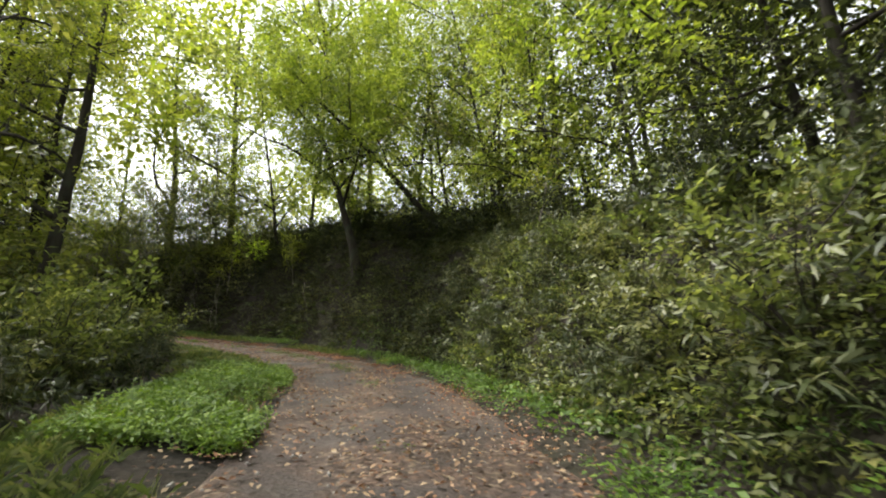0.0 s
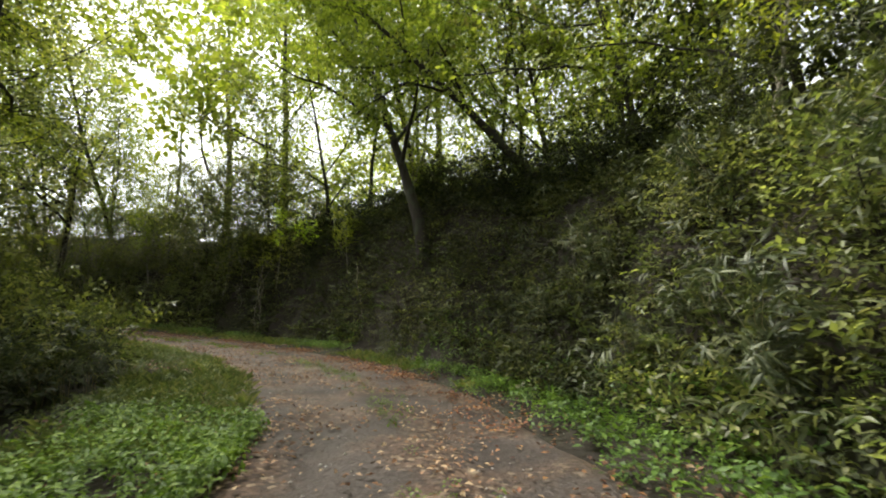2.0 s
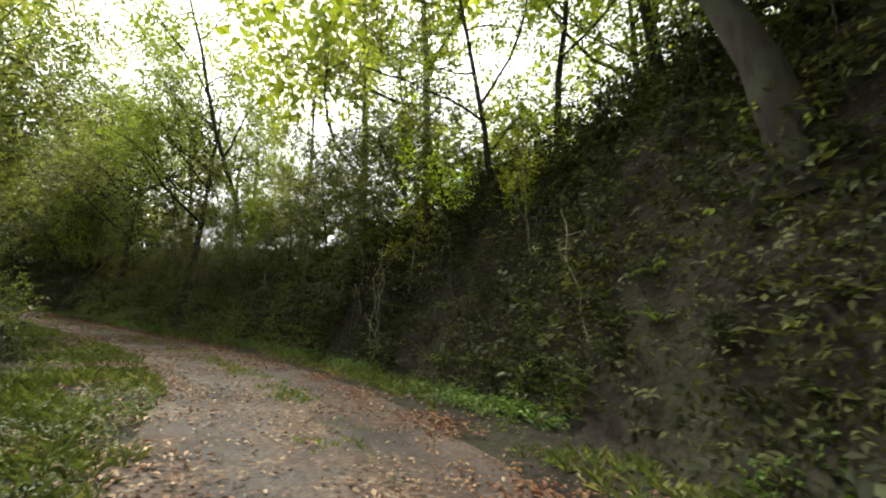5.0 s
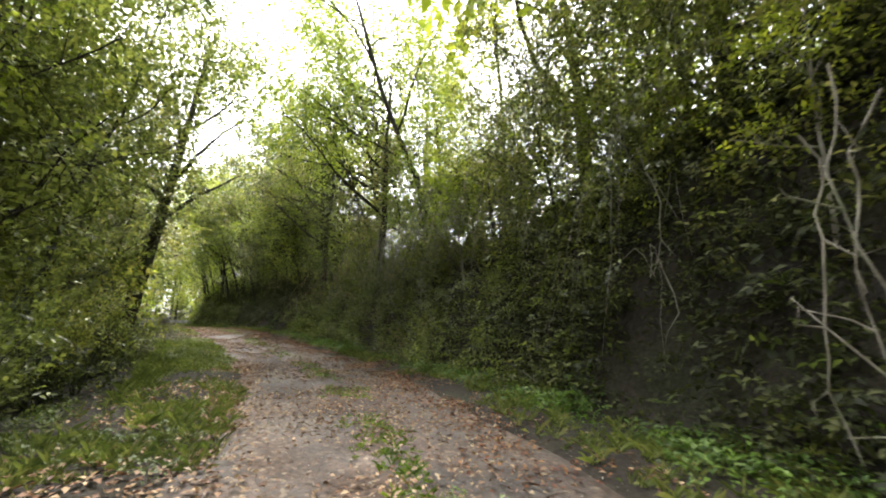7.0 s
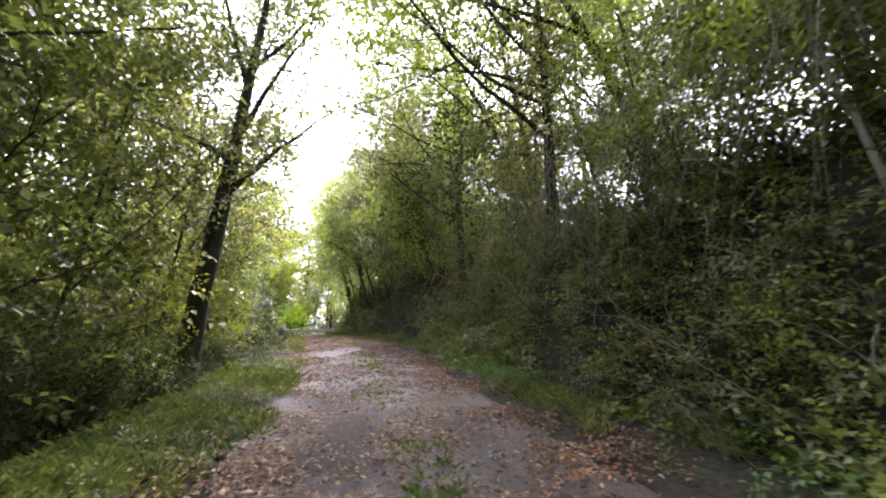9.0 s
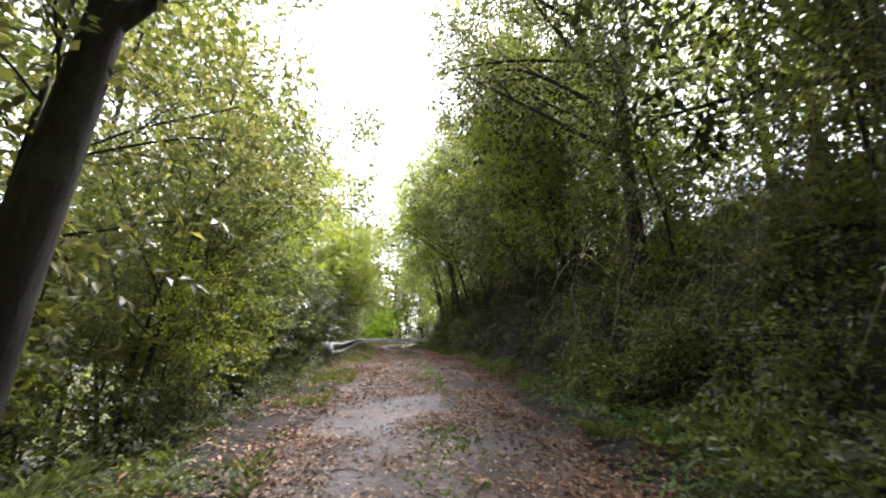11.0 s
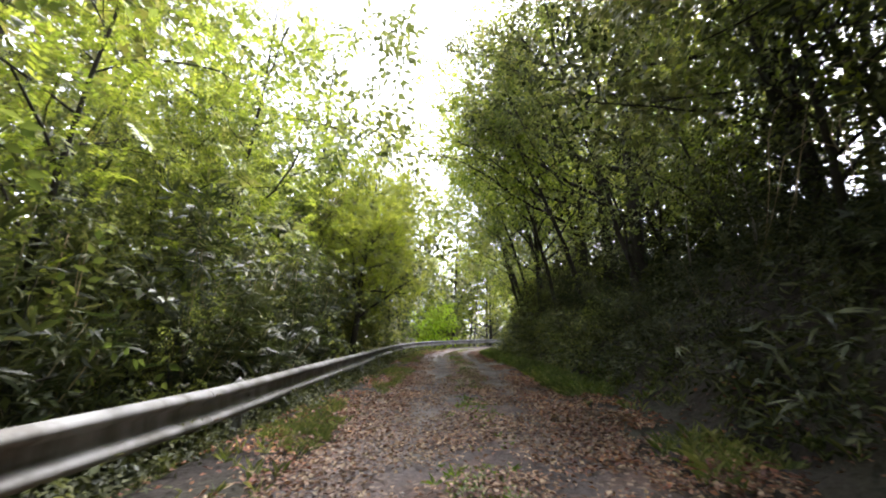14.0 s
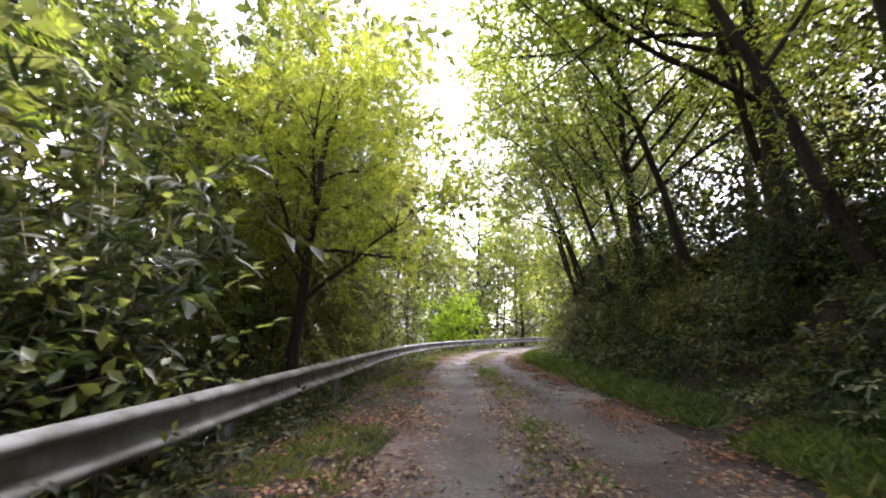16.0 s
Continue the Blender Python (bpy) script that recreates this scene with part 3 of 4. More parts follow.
def clear(x, y, d_lo, d_hi):
    """Whether a place still lies that far from the road where the road bends round it, and off two open spots."""
    if (-2.7 < x < -0.4 and 21.0 < y < 24.6) or math.hypot(x + 70.5, y - 24.8) < 4.6:
        return False
    return abs(road_at([x], [y])[0][0]) > min(abs(d_lo), abs(d_hi)) - 0.3


def fill(kinds, s_lo, s_hi, d_lo, d_hi, step, size=(0.8, 1.15), lean=8, over=None):
    """Trees along the road at even steps, set off by chance; over: how far they lean out over the road."""
    for s in np.arange(s_lo, s_hi, step):
        d, s = rng.uniform(d_lo, d_hi), s + rng.uniform(-0.4, 0.4) * step
        x, y = (float(v) for v in at_road(s, d))
        if not clear(x, y, d_lo, d_hi):
            continue
        cx, cy = at_road(s, 0 * s)
        tilt, to = (rng.uniform(0, lean), rng.uniform(0, 360)) if over is None else (rng.uniform(*over), math.degrees(math.atan2(cy - y, cx - x)) + rng.uniform(-30, 30))
        put(kinds[rng.integers(len(kinds))], x, y, rng.uniform(0, 360), rng.uniform(*size), tilt, to)


GREEN = [BUSHY[0], BUSHY[2], BUSHY[3]]
fill(TALL + BUSHY, S0 - 8, S0 + 22, 6.0, 9.0, 4.2, (0.85, 1.15), over=(0, 9))
fill(TALL[:2] + BUSHY[1:3], S0 + 22, S0 + 40, 6.0, 8.5, 5.5, (0.9, 1.2), over=(2, 10))
fill(TALL[2:] + BUSHY, S0 + 40, S0 + 92, 6.0, 8.5, 3.8, (0.9, 1.25), over=(2, 10))
fill(BUSHY + TALL[:2], S0 + 48, S0 + 92, 4.2, 5.4, 5.0, (0.65, 1.0), over=(9, 22))
fill(DARK, S0 - 1, S0 + 6, 5.0, 6.2, 2.6, (0.8, 1.05), over=(8, 16))
fill(BUSHY[1:2], S0 + 4, S0 + 12, 5.4, 6.6, 2.8, (0.8, 1.0), over=(6, 14))
fill(TALL[:2] + BUSHY[1:2], S0 + 10, S0 + 24, 4.8, 6.6, 2.2, (0.9, 1.1), over=(8, 18))
fill(BUSHY[1:3], S0 + 27, S0 + 47, 3.6, 4.6, 3.2, (0.4, 0.55), over=(6, 18))
fill(BUSHY, S0 + 47, S0 + 57, 3.8, 4.8, 3.6, (0.42, 0.62), over=(6, 20))
fill(GREEN, S0 + 18, S0 + 34, -8.6, -6.6, 2.6, (0.45, 0.7), over=(0, 6))
fill(GREEN, S0 + 66, S0 + 75, -7.5, -5.8, 2.6, (0.85, 1.1), over=(0, 6))
put(TALL[3], -57.5, 21.2, 10, 1.15)
put(TALL[2], -61.5, 20.6, 70, 1.1)
fill(BUSHY[1:], S0 + 47, S0 + 57, 4.6, 6.0, 3.2, (0.6, 0.85), over=(10, 24))
put(TALL[1], -21.5, 33.4, 250, 1.2, 18, 262)
put(TALL[0], -26.0, 33.0, 250, 1.15, 18, 265)
fill(DARK, S0 + 40, S0 + 56, 4.8, 6.2, 5.5, (0.9, 1.15), over=(4, 14))
for x, y, to, tilt, size in ((-52, 30.4, 265, 8, 1.1), (-56.8, 29.9, 262, 9, 1.05), (-48, 30.7, 260, 13, 1.1), (-61.5, 30.0, 255, 10, 1.0)):
    put(TALL[int(-x) % 2], x, y, to, size, tilt, to)
put(BUSHY[3], -19.6, 20.4, 30, 1.1)
put(BUSHY[3], -23.0, 19.6, 150, 1.15)
put(BUSHY[0], -21.5, 17.6, 80, 1.3)
fill(GREEN, S0 + 46, S0 + 56, -6.3, -5.0, 1.7, (0.48, 0.66), over=(0, 3))
fill(GREEN, S0 + 67, S0 + 77, -6.3, -5.0, 1.7, (0.48, 0.66), over=(0, 3))
fill(GREEN, S0 + 22, S0 + 36, -9.5, -6.4, 2.8, (0.85, 1.15), over=(0, 6))
put(BUSHY[0], -34.5, 22.0, 40, 1.05, 10, 90)
put(BUSHY[2], -36.5, 30.9, 40, 1.05, 12, 270)
put(BUSHY[0], -17.2, 20.8, 200, 0.95, 4, 80)
fill(FAR, S0 - 10, S0 + 14, 9.5, 13.5, 6.5, (0.9, 1.2))
fill(FAR, S0 + 50, S0 + 120, 10, 14, 8.0, (0.9, 1.2))
fill(FAR, S0 - 14, S0 + 14, 15, 24, 6.0, (1.0, 1.4))
fill(EDGE[1:], S0 + 34, S0 + 50, -6.4, -4.8, 3.2, (0.9, 1.2), over=(4, 13))
fill(EDGE, S0 + 70, S0 + 92, -6.4, -4.8, 3.2, (0.9, 1.2), over=(4, 13))
fill(GREEN + TALL[2:], S0 + 33, S0 + 45, -8.6, -6.6, 3.4, (1.0, 1.25), over=(0, 6))
fill(GREEN, S0 + 36, S0 + 62, -10.5, -8, 4.5, (0.65, 0.95))
fill(BUSHY, S0 + 62, S0 + 92, -10, -7.6, 5.0, (0.7, 1.0))
fill(TALL, S0 + 16, S0 + 34, -8.5, -5.5, 7.5, (0.8, 1.1), over=(0, 5))
fill(TALL + BUSHY, S0 - 8, S0 + 14, -10, -7, 5.5, over=(0, 5))
fill([FAR[0], FAR[2]], S0 + 24, S0 + 70, -15, -10.5, 3.6, (1.0, 1.35))
fill(FAR, S0 + 70, S0 + 128, -14, -9.5, 4.4, (0.8, 1.15))
fill(FAR, S0 + 60, S0 + 130, -24, -15, 4.0, (1.1, 1.5))
fill(FAR, S0 - 5, S0 + 55, -24, -14, 9.0, (1.0, 1.3))
fill(SAPLING, S0 + 38, S0 + 54, -5.0, -3.9, 2.8, (0.6, 0.9), 8)
fill(SAPLING, S0 + 2, S0 + 70, 3.6, 4.8, 3.2, (0.7, 1.1), 12)
for x, y, k, size in ((-45.5, 18.6, 0, 1.15), (-54.5, 18.2, 3, 1.2), (-58.5, 19.4, 2, 1.1), (-49.0, 16.5, 3, 1.3), (-41.5, 18.5, 0, 1.1), (-62.0, 17.5, 3, 1.4), (-56.5, 15.5, 3, 1.5), (-66.0, 19.5, 2, 1.3)):
    put(BUSHY[k], x, y, x * 31, size, 3, 90)
for x, y, k, size in ((-50.5, 16.2, 0, 1.3), (-55.5, 17.6, 2, 1.35), (-60.5, 19.6, 0, 1.25), (-46.0, 14.5, 2, 1.3)):
    put(FAR[k], x, y, x * 17, size, 3, 90)
for s, d in ((S0 + 47.0, -5.6),):
    (x, y), (cx, cy) = at_road(s, np.array(d)), at_road(s, np.array(0.0))
    put(REACH, float(x), float(y), math.degrees(math.atan2(cy - y, cx - x)), 1.1)
# Trees inside the first bend, arching over the track.
for s, d in ((S0 + 13.5, -5.4), (S0 + 18, -5.6), (S0 + 22.5, -5.6)):
    (x, y), (cx, cy) = at_road(s, np.array(d)), at_road(s, np.array(0.0))
    put(ARCHING[0], float(x), float(y), math.degrees(math.atan2(cy - y, cx - x)), 1.15)
# Tall trees behind the first bend.
for x, y, size in ((-11, 32.5, 1.3), (-16, 35, 1.3), (-3, 36, 1.3)):
    put(FAR[1], x, y, x * 23, size, 4, 200)
# Tall trees round the far bend.
for x, y, size in ((-62, 29.8, 1.0), (-67, 32.2, 1.1), (-57, 30.6, 0.95), (-72, 36, 1.15)):
    put(TALL[int(-x) % 4], x, y, x * 7, size, 10, 250)
for x, y, size in ((-66, 20.2, 0.95), (-72, 19.5, 1.05), (-77.5, 24, 1.15), (-81, 28, 1.2), (-86, 33, 1.25), (-79, 21, 1.3), (-88, 27, 1.35), (-92, 36, 1.35)):
    put(FAR[int(-x) % 3], x, y, x * 11, size, 4, 40)


# ---- undergrowth: shrubs, bamboo grass and ferns as things ----
def make_shrub(label, seed, kinds, mat, count, height, wide):
    rng = np.random.default_rng(seed)
    thing = tagged(new("shrub"), label, "shrub", "shrubs beside the track")
    stems, anchors, outs = [], [], []
    for k in range(6):
        a = rng.uniform(0, 6.28)
        tip = np.array((math.cos(a) * wide * rng.uniform(0.3, 1), math.sin(a) * wide * rng.uniform(0.3, 1), height * rng.uniform(0.6, 1.05)))
        mid = tip * (0.4, 0.4, 0.6) + rng.normal(0, 0.05, 3)
        pts = np.array([(0, 0, -0.15), mid * 0.5, mid, (mid + tip) / 2 + rng.normal(0, 0.04, 3), tip])
        stems.append(tube(pts, np.linspace(0.014, 0.004, 5), 4))
        for u in np.linspace(0.3, 1, 7):
            anchors.append([np.interp(u * 4, np.arange(5), pts[:, c]) for c in range(3)])
            outs.append(unit(tip * (1, 1, 0.5)))
    for s in (join(stems[:3]), join(stems[3:])):
        part("stem", tri_mesh("stem", *s, BARK), BARK, thing)
    part("foliage", tri_mesh("foliage", *sprays(rng, kinds, np.array(anchors), np.array(outs), count, 0.19, (0.8, 1.25)), mat), mat, thing)
    return thing


# The first shrub is the shaded one, its leaves painted darker.
SHRUBS = [make_shrub("green leafy shrub growing on the bank, darkened for shade", 1, SMALL, LEAF_SHADED, 140, 1.3, 0.8),
          make_shrub("mid-green leafy shrub growing on the bank", 2, SMALL, LEAF_MID, 125, 1.5, 0.8),
          make_shrub("olive leafy shrub growing on the bank", 3, SMALL, LEAF_OLIVE, 140, 1.2, 0.9),
          make_shrub("broad-leaved light green shrub growing on the bank", 4, BROAD, LEAF_MID, 95, 1.1, 0.7)]


# The first thicket likewise carries shade in its leaf colour.
THICKET = [make_shrub("tall green thicket of small leaves on the bank, darkened for shade", 5, SMALL, LEAF_SHADED, 170, 2.1, 1.15),
           make_shrub("tall mid-green thicket of small leaves on the bank", 6, SMALL, LEAF_MID, 170, 2.3, 1.1),
           make_shrub("tall olive thicket of small leaves on the bank", 7, SMALL, LEAF_OLIVE, 170, 2.0, 1.2)]


def make_sasa(seed, tall=1.0, count=84):
    rng = np.random.default_rng(seed)
    if tall > 1:
        thing = tagged(new("bamboo"), "tall thin bamboo with arching canes behind the guardrail", "bamboo", "bamboo behind the guardrail")
    else:
        thing = tagged(new("bamboo_grass"), "clump of bamboo grass with long narrow leaves", "bamboo grass", "bamboo grass clumps")
    anchors, outs = [], []
    canes = []
    for k in range(8):
        a = rng.uniform(0, 6.28)
        tip = np.array((math.cos(a) * 0.7 * rng.uniform(0.2, 1) * (1 + 0.35 * (tall - 1)), math.sin(a) * 0.7 * rng.uniform(0.2, 1) * (1 + 0.35 * (tall - 1)), tall * rng.uniform(0.8, 1.7)))
        pts = np.array([(0.1 * math.cos(a), 0.1 * math.sin(a), -0.1), tip * (0.3, 0.3, 0.55), tip])
        canes.append(tube(pts, np.array([0.006, 0.005, 0.003]) * tall, 3))
        for u in (0.45, 0.6, 0.75, 0.9, 1.0, 1.0):
            anchors.append([np.interp(u * 2, np.arange(3), pts[:, c]) for c in range(3)])
            outs.append(unit(tip * (1, 1, 0.3)))
    for c in (join(canes[:4]), join(canes[4:])):
        part("cane", tri_mesh("cane", *c, STRAW), STRAW, thing)
    part("foliage", tri_mesh("foliage", *sprays(rng, SASA, np.array(anchors), np.array(outs), count, 0.1 * (1 + tall) / 2, (0.8 + 0.2 * (tall - 1), 1.25 + 0.2 * (tall - 1))), LEAF_SASA), LEAF_SASA, thing)
    return thing


SASAS = [make_sasa(k) for k in range(3)]
BAMBOO = [make_sasa(20 + k, 2.7, 190) for k in range(2)]


def make_fern(seed):
    rng = np.random.default_rng(seed)
    thing = tagged(new("fern"), "fern with spreading light green fronds at the foot of the bank", "fern", "ferns")
    for k in range(7):
        v, f = placed(fern_frond(seed * 10 + k, rng.uniform(0.45, 0.75)), (0, 0, 0), k * 51 + rng.uniform(-15, 15), rng.uniform(15, 45))
        part("frond", tri_mesh("frond", v, f, LEAF_FERN), LEAF_FERN, thing)
    return thing


FERNS = [make_fern(k) for k in range(2)]


def strew(kinds, count, s_lo, s_hi, d_lo, d_hi, size=(0.75, 1.25), sink=0.05, lean=10, bank=False):
    """Things along the road; bank: counted from the foot of the bank, and leaning out from it."""
    for k in range(count):
        s = s_lo + (s_hi - s_lo) * (k + rng.uniform(0, 1)) / count
        d = rng.uniform(d_lo, d_hi) + (float(foot_at(s)) if bank else 0)
        x, y = (float(v) for v in at_road(s, d))
        if not bank and not clear(x, y, d_lo, d_hi):
            continue
        tilt, to = rng.uniform(0, lean), rng.uniform(0, 360)
        if bank:
            cx, cy = at_road(s, 0 * d)
            tilt, to = rng.uniform(12, 40), math.degrees(math.atan2(cy - y, cx - x)) + rng.uniform(-25, 25)
        put(kinds[rng.integers(len(kinds))], x, y, rng.uniform(0, 360), rng.uniform(*size), tilt, to, sink)


# On the bank: bamboo grass before the bend, a dark bare wall in it, tangled brush after it.
strew(SHRUBS[:1], 8, S0 - 4, S0 + 3, 0.5, 1.5, (0.6, 0.9), bank=True)
strew(SHRUBS[1:], 9, S0 + 3, S0 + 9.5, 0.5, 1.5, (0.6, 0.9), bank=True)
strew(SASAS, 40, S0 - 3, S0 + 12, 0.2, 1.7, (0.5, 0.85), bank=True)
# Darkened thickets and shrubs stand where the bank lies in shade.
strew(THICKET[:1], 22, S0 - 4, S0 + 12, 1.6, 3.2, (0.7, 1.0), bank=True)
strew(SHRUBS[:1], 9, S0 + 11, S0 + 27, 0.2, 1.2, (0.35, 0.6), bank=True)
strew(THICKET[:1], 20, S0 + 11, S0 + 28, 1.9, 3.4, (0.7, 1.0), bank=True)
# Only the lighter shrubs and thickets after the bend: light put into colour.
strew(SHRUBS[1:], 18, S0 + 29, S0 + 44, -0.2, 0.5, (0.45, 0.75), bank=True)
strew(FERNS, 16, S0 + 12, S0 + 25, 0.2, 1.2, (0.5, 0.9), bank=True)
strew(SHRUBS[1:], 26, S0 + 29, S0 + 46, 0.15, 1.2, (0.5, 0.8), bank=True)
strew(THICKET[1:], 24, S0 + 29, S0 + 46, 1.0, 2.4, (0.6, 0.95), bank=True)
strew(SHRUBS[1:], 14, S0 + 59, S0 + 84, 0.3, 1.6, (0.7, 1.1), bank=True)
# Darkened shrubs and thickets: painted shade on the bank opposite the guardrail.
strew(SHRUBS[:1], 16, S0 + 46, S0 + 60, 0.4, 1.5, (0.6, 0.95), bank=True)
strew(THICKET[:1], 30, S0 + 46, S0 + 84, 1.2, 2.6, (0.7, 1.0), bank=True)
strew(SASAS, 22, S0 + 50, S0 + 75, 0.4, 1.6, (0.6, 0.9), bank=True)
strew(FERNS, 16, S0, S0 + 12, -0.25, 0.5, (0.6, 1.0), bank=True)
strew(FERNS, 30, S0 + 12, S0 + 42, -0.3, 0.5, (0.55, 0.95), bank=True)
# On the other side: a hedge of shrubs behind the grass, partly darkened in colour for shade, then the slope below the
# guardrail.
strew(THICKET[:2], 26, S0 + 13, S0 + 40, -5.2, -4.1, (0.75, 1.05))
strew(SHRUBS[:2], 26, S0 + 11, S0 + 40, -4.2, -3.7, (0.7, 1.0))
strew(SHRUBS[1:3], 18, S0 - 4, S0 + 14, -5.6, -4.0, (0.8, 1.3))
strew(SASAS, 34, S0 - 4, S0 + 14, -4.8, -3.3, (0.7, 1.0))
# The slope's shade is painted in with darkened shrubs.
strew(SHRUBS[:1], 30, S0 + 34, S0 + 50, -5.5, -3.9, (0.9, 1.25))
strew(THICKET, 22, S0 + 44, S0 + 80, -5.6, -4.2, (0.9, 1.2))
# Darkened thickets deepen the shade behind the bamboo.
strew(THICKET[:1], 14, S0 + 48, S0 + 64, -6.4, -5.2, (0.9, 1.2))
strew(BAMBOO, 20, S0 + 50, S0 + 61, -5.2, -4.2, (0.85, 1.15))
strew(SASAS, 34, S0 + 46, S0 + 76, -5.2, -4.3, (1.1, 1.5))
strew(SASAS, 16, S0 + 52, S0 + 70, -4.2, -3.8, (0.8, 1.0))


# ---- undergrowth that nobody could count ----
def cover(name, label, category, mat, kinds, count, s_lo, s_hi, d_of, height, size, tilt=0.6, up=1.0, thin=-1.5, bank=False):
    """Leaves close to the ground; bank: counted from the foot of the bank and standing out from it."""
    s = rng.uniform(s_lo, s_hi, count)
    d, h = d_of(count), height(count)
    if bank:
        d = d + foot_at(s)
    p = at_road(s, d)
    z = np.maximum(land(p[:, 0], p[:, 1]), np.where(np.abs(d) < 1.75, road_at(p[:, 0], p[:, 1])[2] - 0.01, -99)) + (0.45 * h if bank else h)
    if bank:
        p = at_road(s, d - 0.8 * h)
        z = np.maximum(z, land(p[:, 0], p[:, 1]) + 0.02)
    keep = vnoise(p[:, 0], p[:, 1], 1.3) + 0.5 * vnoise(p[:, 0], p[:, 1] + z, 0.5) > rng.normal(thin, 0.3, count)
    p, z = p[keep], z[keep]
    count = len(p)
    axis = np.c_[rng.normal(size=(count, 2)), rng.normal(0, 0.35, count)]
    turn = frames_of(axis, (0, 0, up) + tilt * rng.normal(size=(count, 3)), rng.uniform(*size, count))
    which = rng.integers(0, len(kinds), count)
    pos = np.c_[p, z]
    v, f = join([scatter(kinds[a], pos[which == a], turn[which == a]) for a in range(len(kinds)) if (which == a).any()])
    return tagged(new(name, tri_mesh(name, v, f, mat)), label, category, kind="stuff")


def flat(count, mean, spread):
    return np.abs(rng.normal(0, spread, count)) + mean


cover("undergrowth", "olive creeping leaves low on the bank before the bend", "undergrowth", LEAF_OLIVE, SMALL, 1400, S0 + 2.5, S0 + 10, lambda n: 2.6 * rng.random(n), lambda n: flat(n, 0, 0.16), (0.6, 1.0), bank=True)
# Bank shade painted in: these leaves take the darkened green.
cover("undergrowth", "leaves covering the bank, darkened for shade", "undergrowth", LEAF_SHADED, SMALL, 7000, S0 - 4, S0 + 12, lambda n: 2.6 * rng.random(n), lambda n: flat(n, 0, 0.16), (0.6, 1.1), thin=-0.6, bank=True)
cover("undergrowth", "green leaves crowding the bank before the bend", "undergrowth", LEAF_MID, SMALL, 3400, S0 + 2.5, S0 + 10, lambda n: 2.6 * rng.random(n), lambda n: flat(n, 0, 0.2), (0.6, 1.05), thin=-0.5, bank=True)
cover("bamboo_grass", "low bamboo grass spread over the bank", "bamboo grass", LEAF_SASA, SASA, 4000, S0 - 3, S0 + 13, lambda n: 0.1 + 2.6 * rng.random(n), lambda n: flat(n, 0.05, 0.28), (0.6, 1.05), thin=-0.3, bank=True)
# The wall in the bend: its deep shade comes from darkened leaf colour.
cover("undergrowth", "sparse leaves on the bare wall of the bank, darkened for shade", "undergrowth", LEAF_SHADED, SMALL, 11000, S0 + 10.5, S0 + 28, lambda n: 2.3 * rng.random(n), lambda n: flat(n, 0, 0.13), (0.6, 1.2), thin=-0.7, bank=True)
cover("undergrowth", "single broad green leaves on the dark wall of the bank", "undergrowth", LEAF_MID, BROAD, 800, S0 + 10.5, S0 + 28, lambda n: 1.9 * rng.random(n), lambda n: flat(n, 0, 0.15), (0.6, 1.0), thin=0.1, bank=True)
cover("undergrowth", "broad leaves on the wall of the bank, darkened for shade", "undergrowth", LEAF_SHADED, BROAD, 2600, S0 + 10.5, S0 + 29, lambda n: 2.0 * rng.random(n), lambda n: flat(n, 0, 0.2), (0.6, 1.2), thin=-0.1, bank=True)
cover("undergrowth", "leaves along the top edge of the bank, darkened for shade", "undergrowth", LEAF_SHADED, SMALL, 4500, S0 + 9, S0 + 30, lambda n: 1.5 + 3.0 * rng.random(n), lambda n: flat(n, 0, 0.3), (0.6, 1.1), bank=True)
cover("undergrowth", "olive leaves tangled over the bank after the bend", "undergrowth", LEAF_OLIVE, SMALL, 4200, S0 + 26.5, S0 + 46, lambda n: 3.2 * rng.random(n) ** 1.1, lambda n: flat(n, 0, 0.2), (0.6, 1.1), thin=-0.6, bank=True)
# Lighter green than the dim light here gives, so the bank looks lit.
cover("undergrowth", "green leaves tangled over the bank after the bend, lightened to look lit", "undergrowth", LEAF_MID, SMALL, 11000, S0 + 26.5, S0 + 44, lambda n: 3.0 * rng.random(n) ** 1.2, lambda n: flat(n, 0, 0.2), (0.6, 1.1), thin=-0.3, bank=True)
# Creepers in the darkened green, standing for shade on this bank.
cover("undergrowth", "leafy creepers over the bank after the bend, darkened for shade", "undergrowth", LEAF_SHADED, SMALL, 15000, S0 + 41, S0 + 84, lambda n: 3.2 * rng.random(n), lambda n: flat(n, 0, 0.2), (0.6, 1.1), thin=-0.7, bank=True)
cover("undergrowth", "olive leaves over the low bank beside the guardrail stretch", "undergrowth", LEAF_OLIVE, SMALL, 7000, S0 + 57, S0 + 86, lambda n: 3.0 * rng.random(n), lambda n: flat(n, 0, 0.25), (0.6, 1.1), thin=-0.5, bank=True)
cover("undergrowth", "green leaves over the low bank beside the guardrail stretch", "undergrowth", LEAF_MID, SMALL, 7000, S0 + 58, S0 + 86, lambda n: 3.0 * rng.random(n), lambda n: flat(n, 0, 0.25), (0.6, 1.1), thin=-0.3, bank=True)
cover("bamboo_grass", "low bamboo grass along the bank", "bamboo grass", LEAF_SASA, SASA, 2400, S0 + 46, S0 + 78, lambda n: 0.1 + 2.0 * rng.random(n), lambda n: flat(n, 0.05, 0.25), (0.8, 1.3), thin=-0.4, bank=True)
# Downhill shade, also beneath the rail, put into darkened leaves.
cover("undergrowth", "leafy undergrowth on the downhill side", "undergrowth", LEAF_SHADED, BROAD, 6500, S0 - 4, S0 + 82, lambda n: -3.3 - 5 * rng.random(n), lambda n: flat(n, 0, 0.4), (0.6, 1.1))
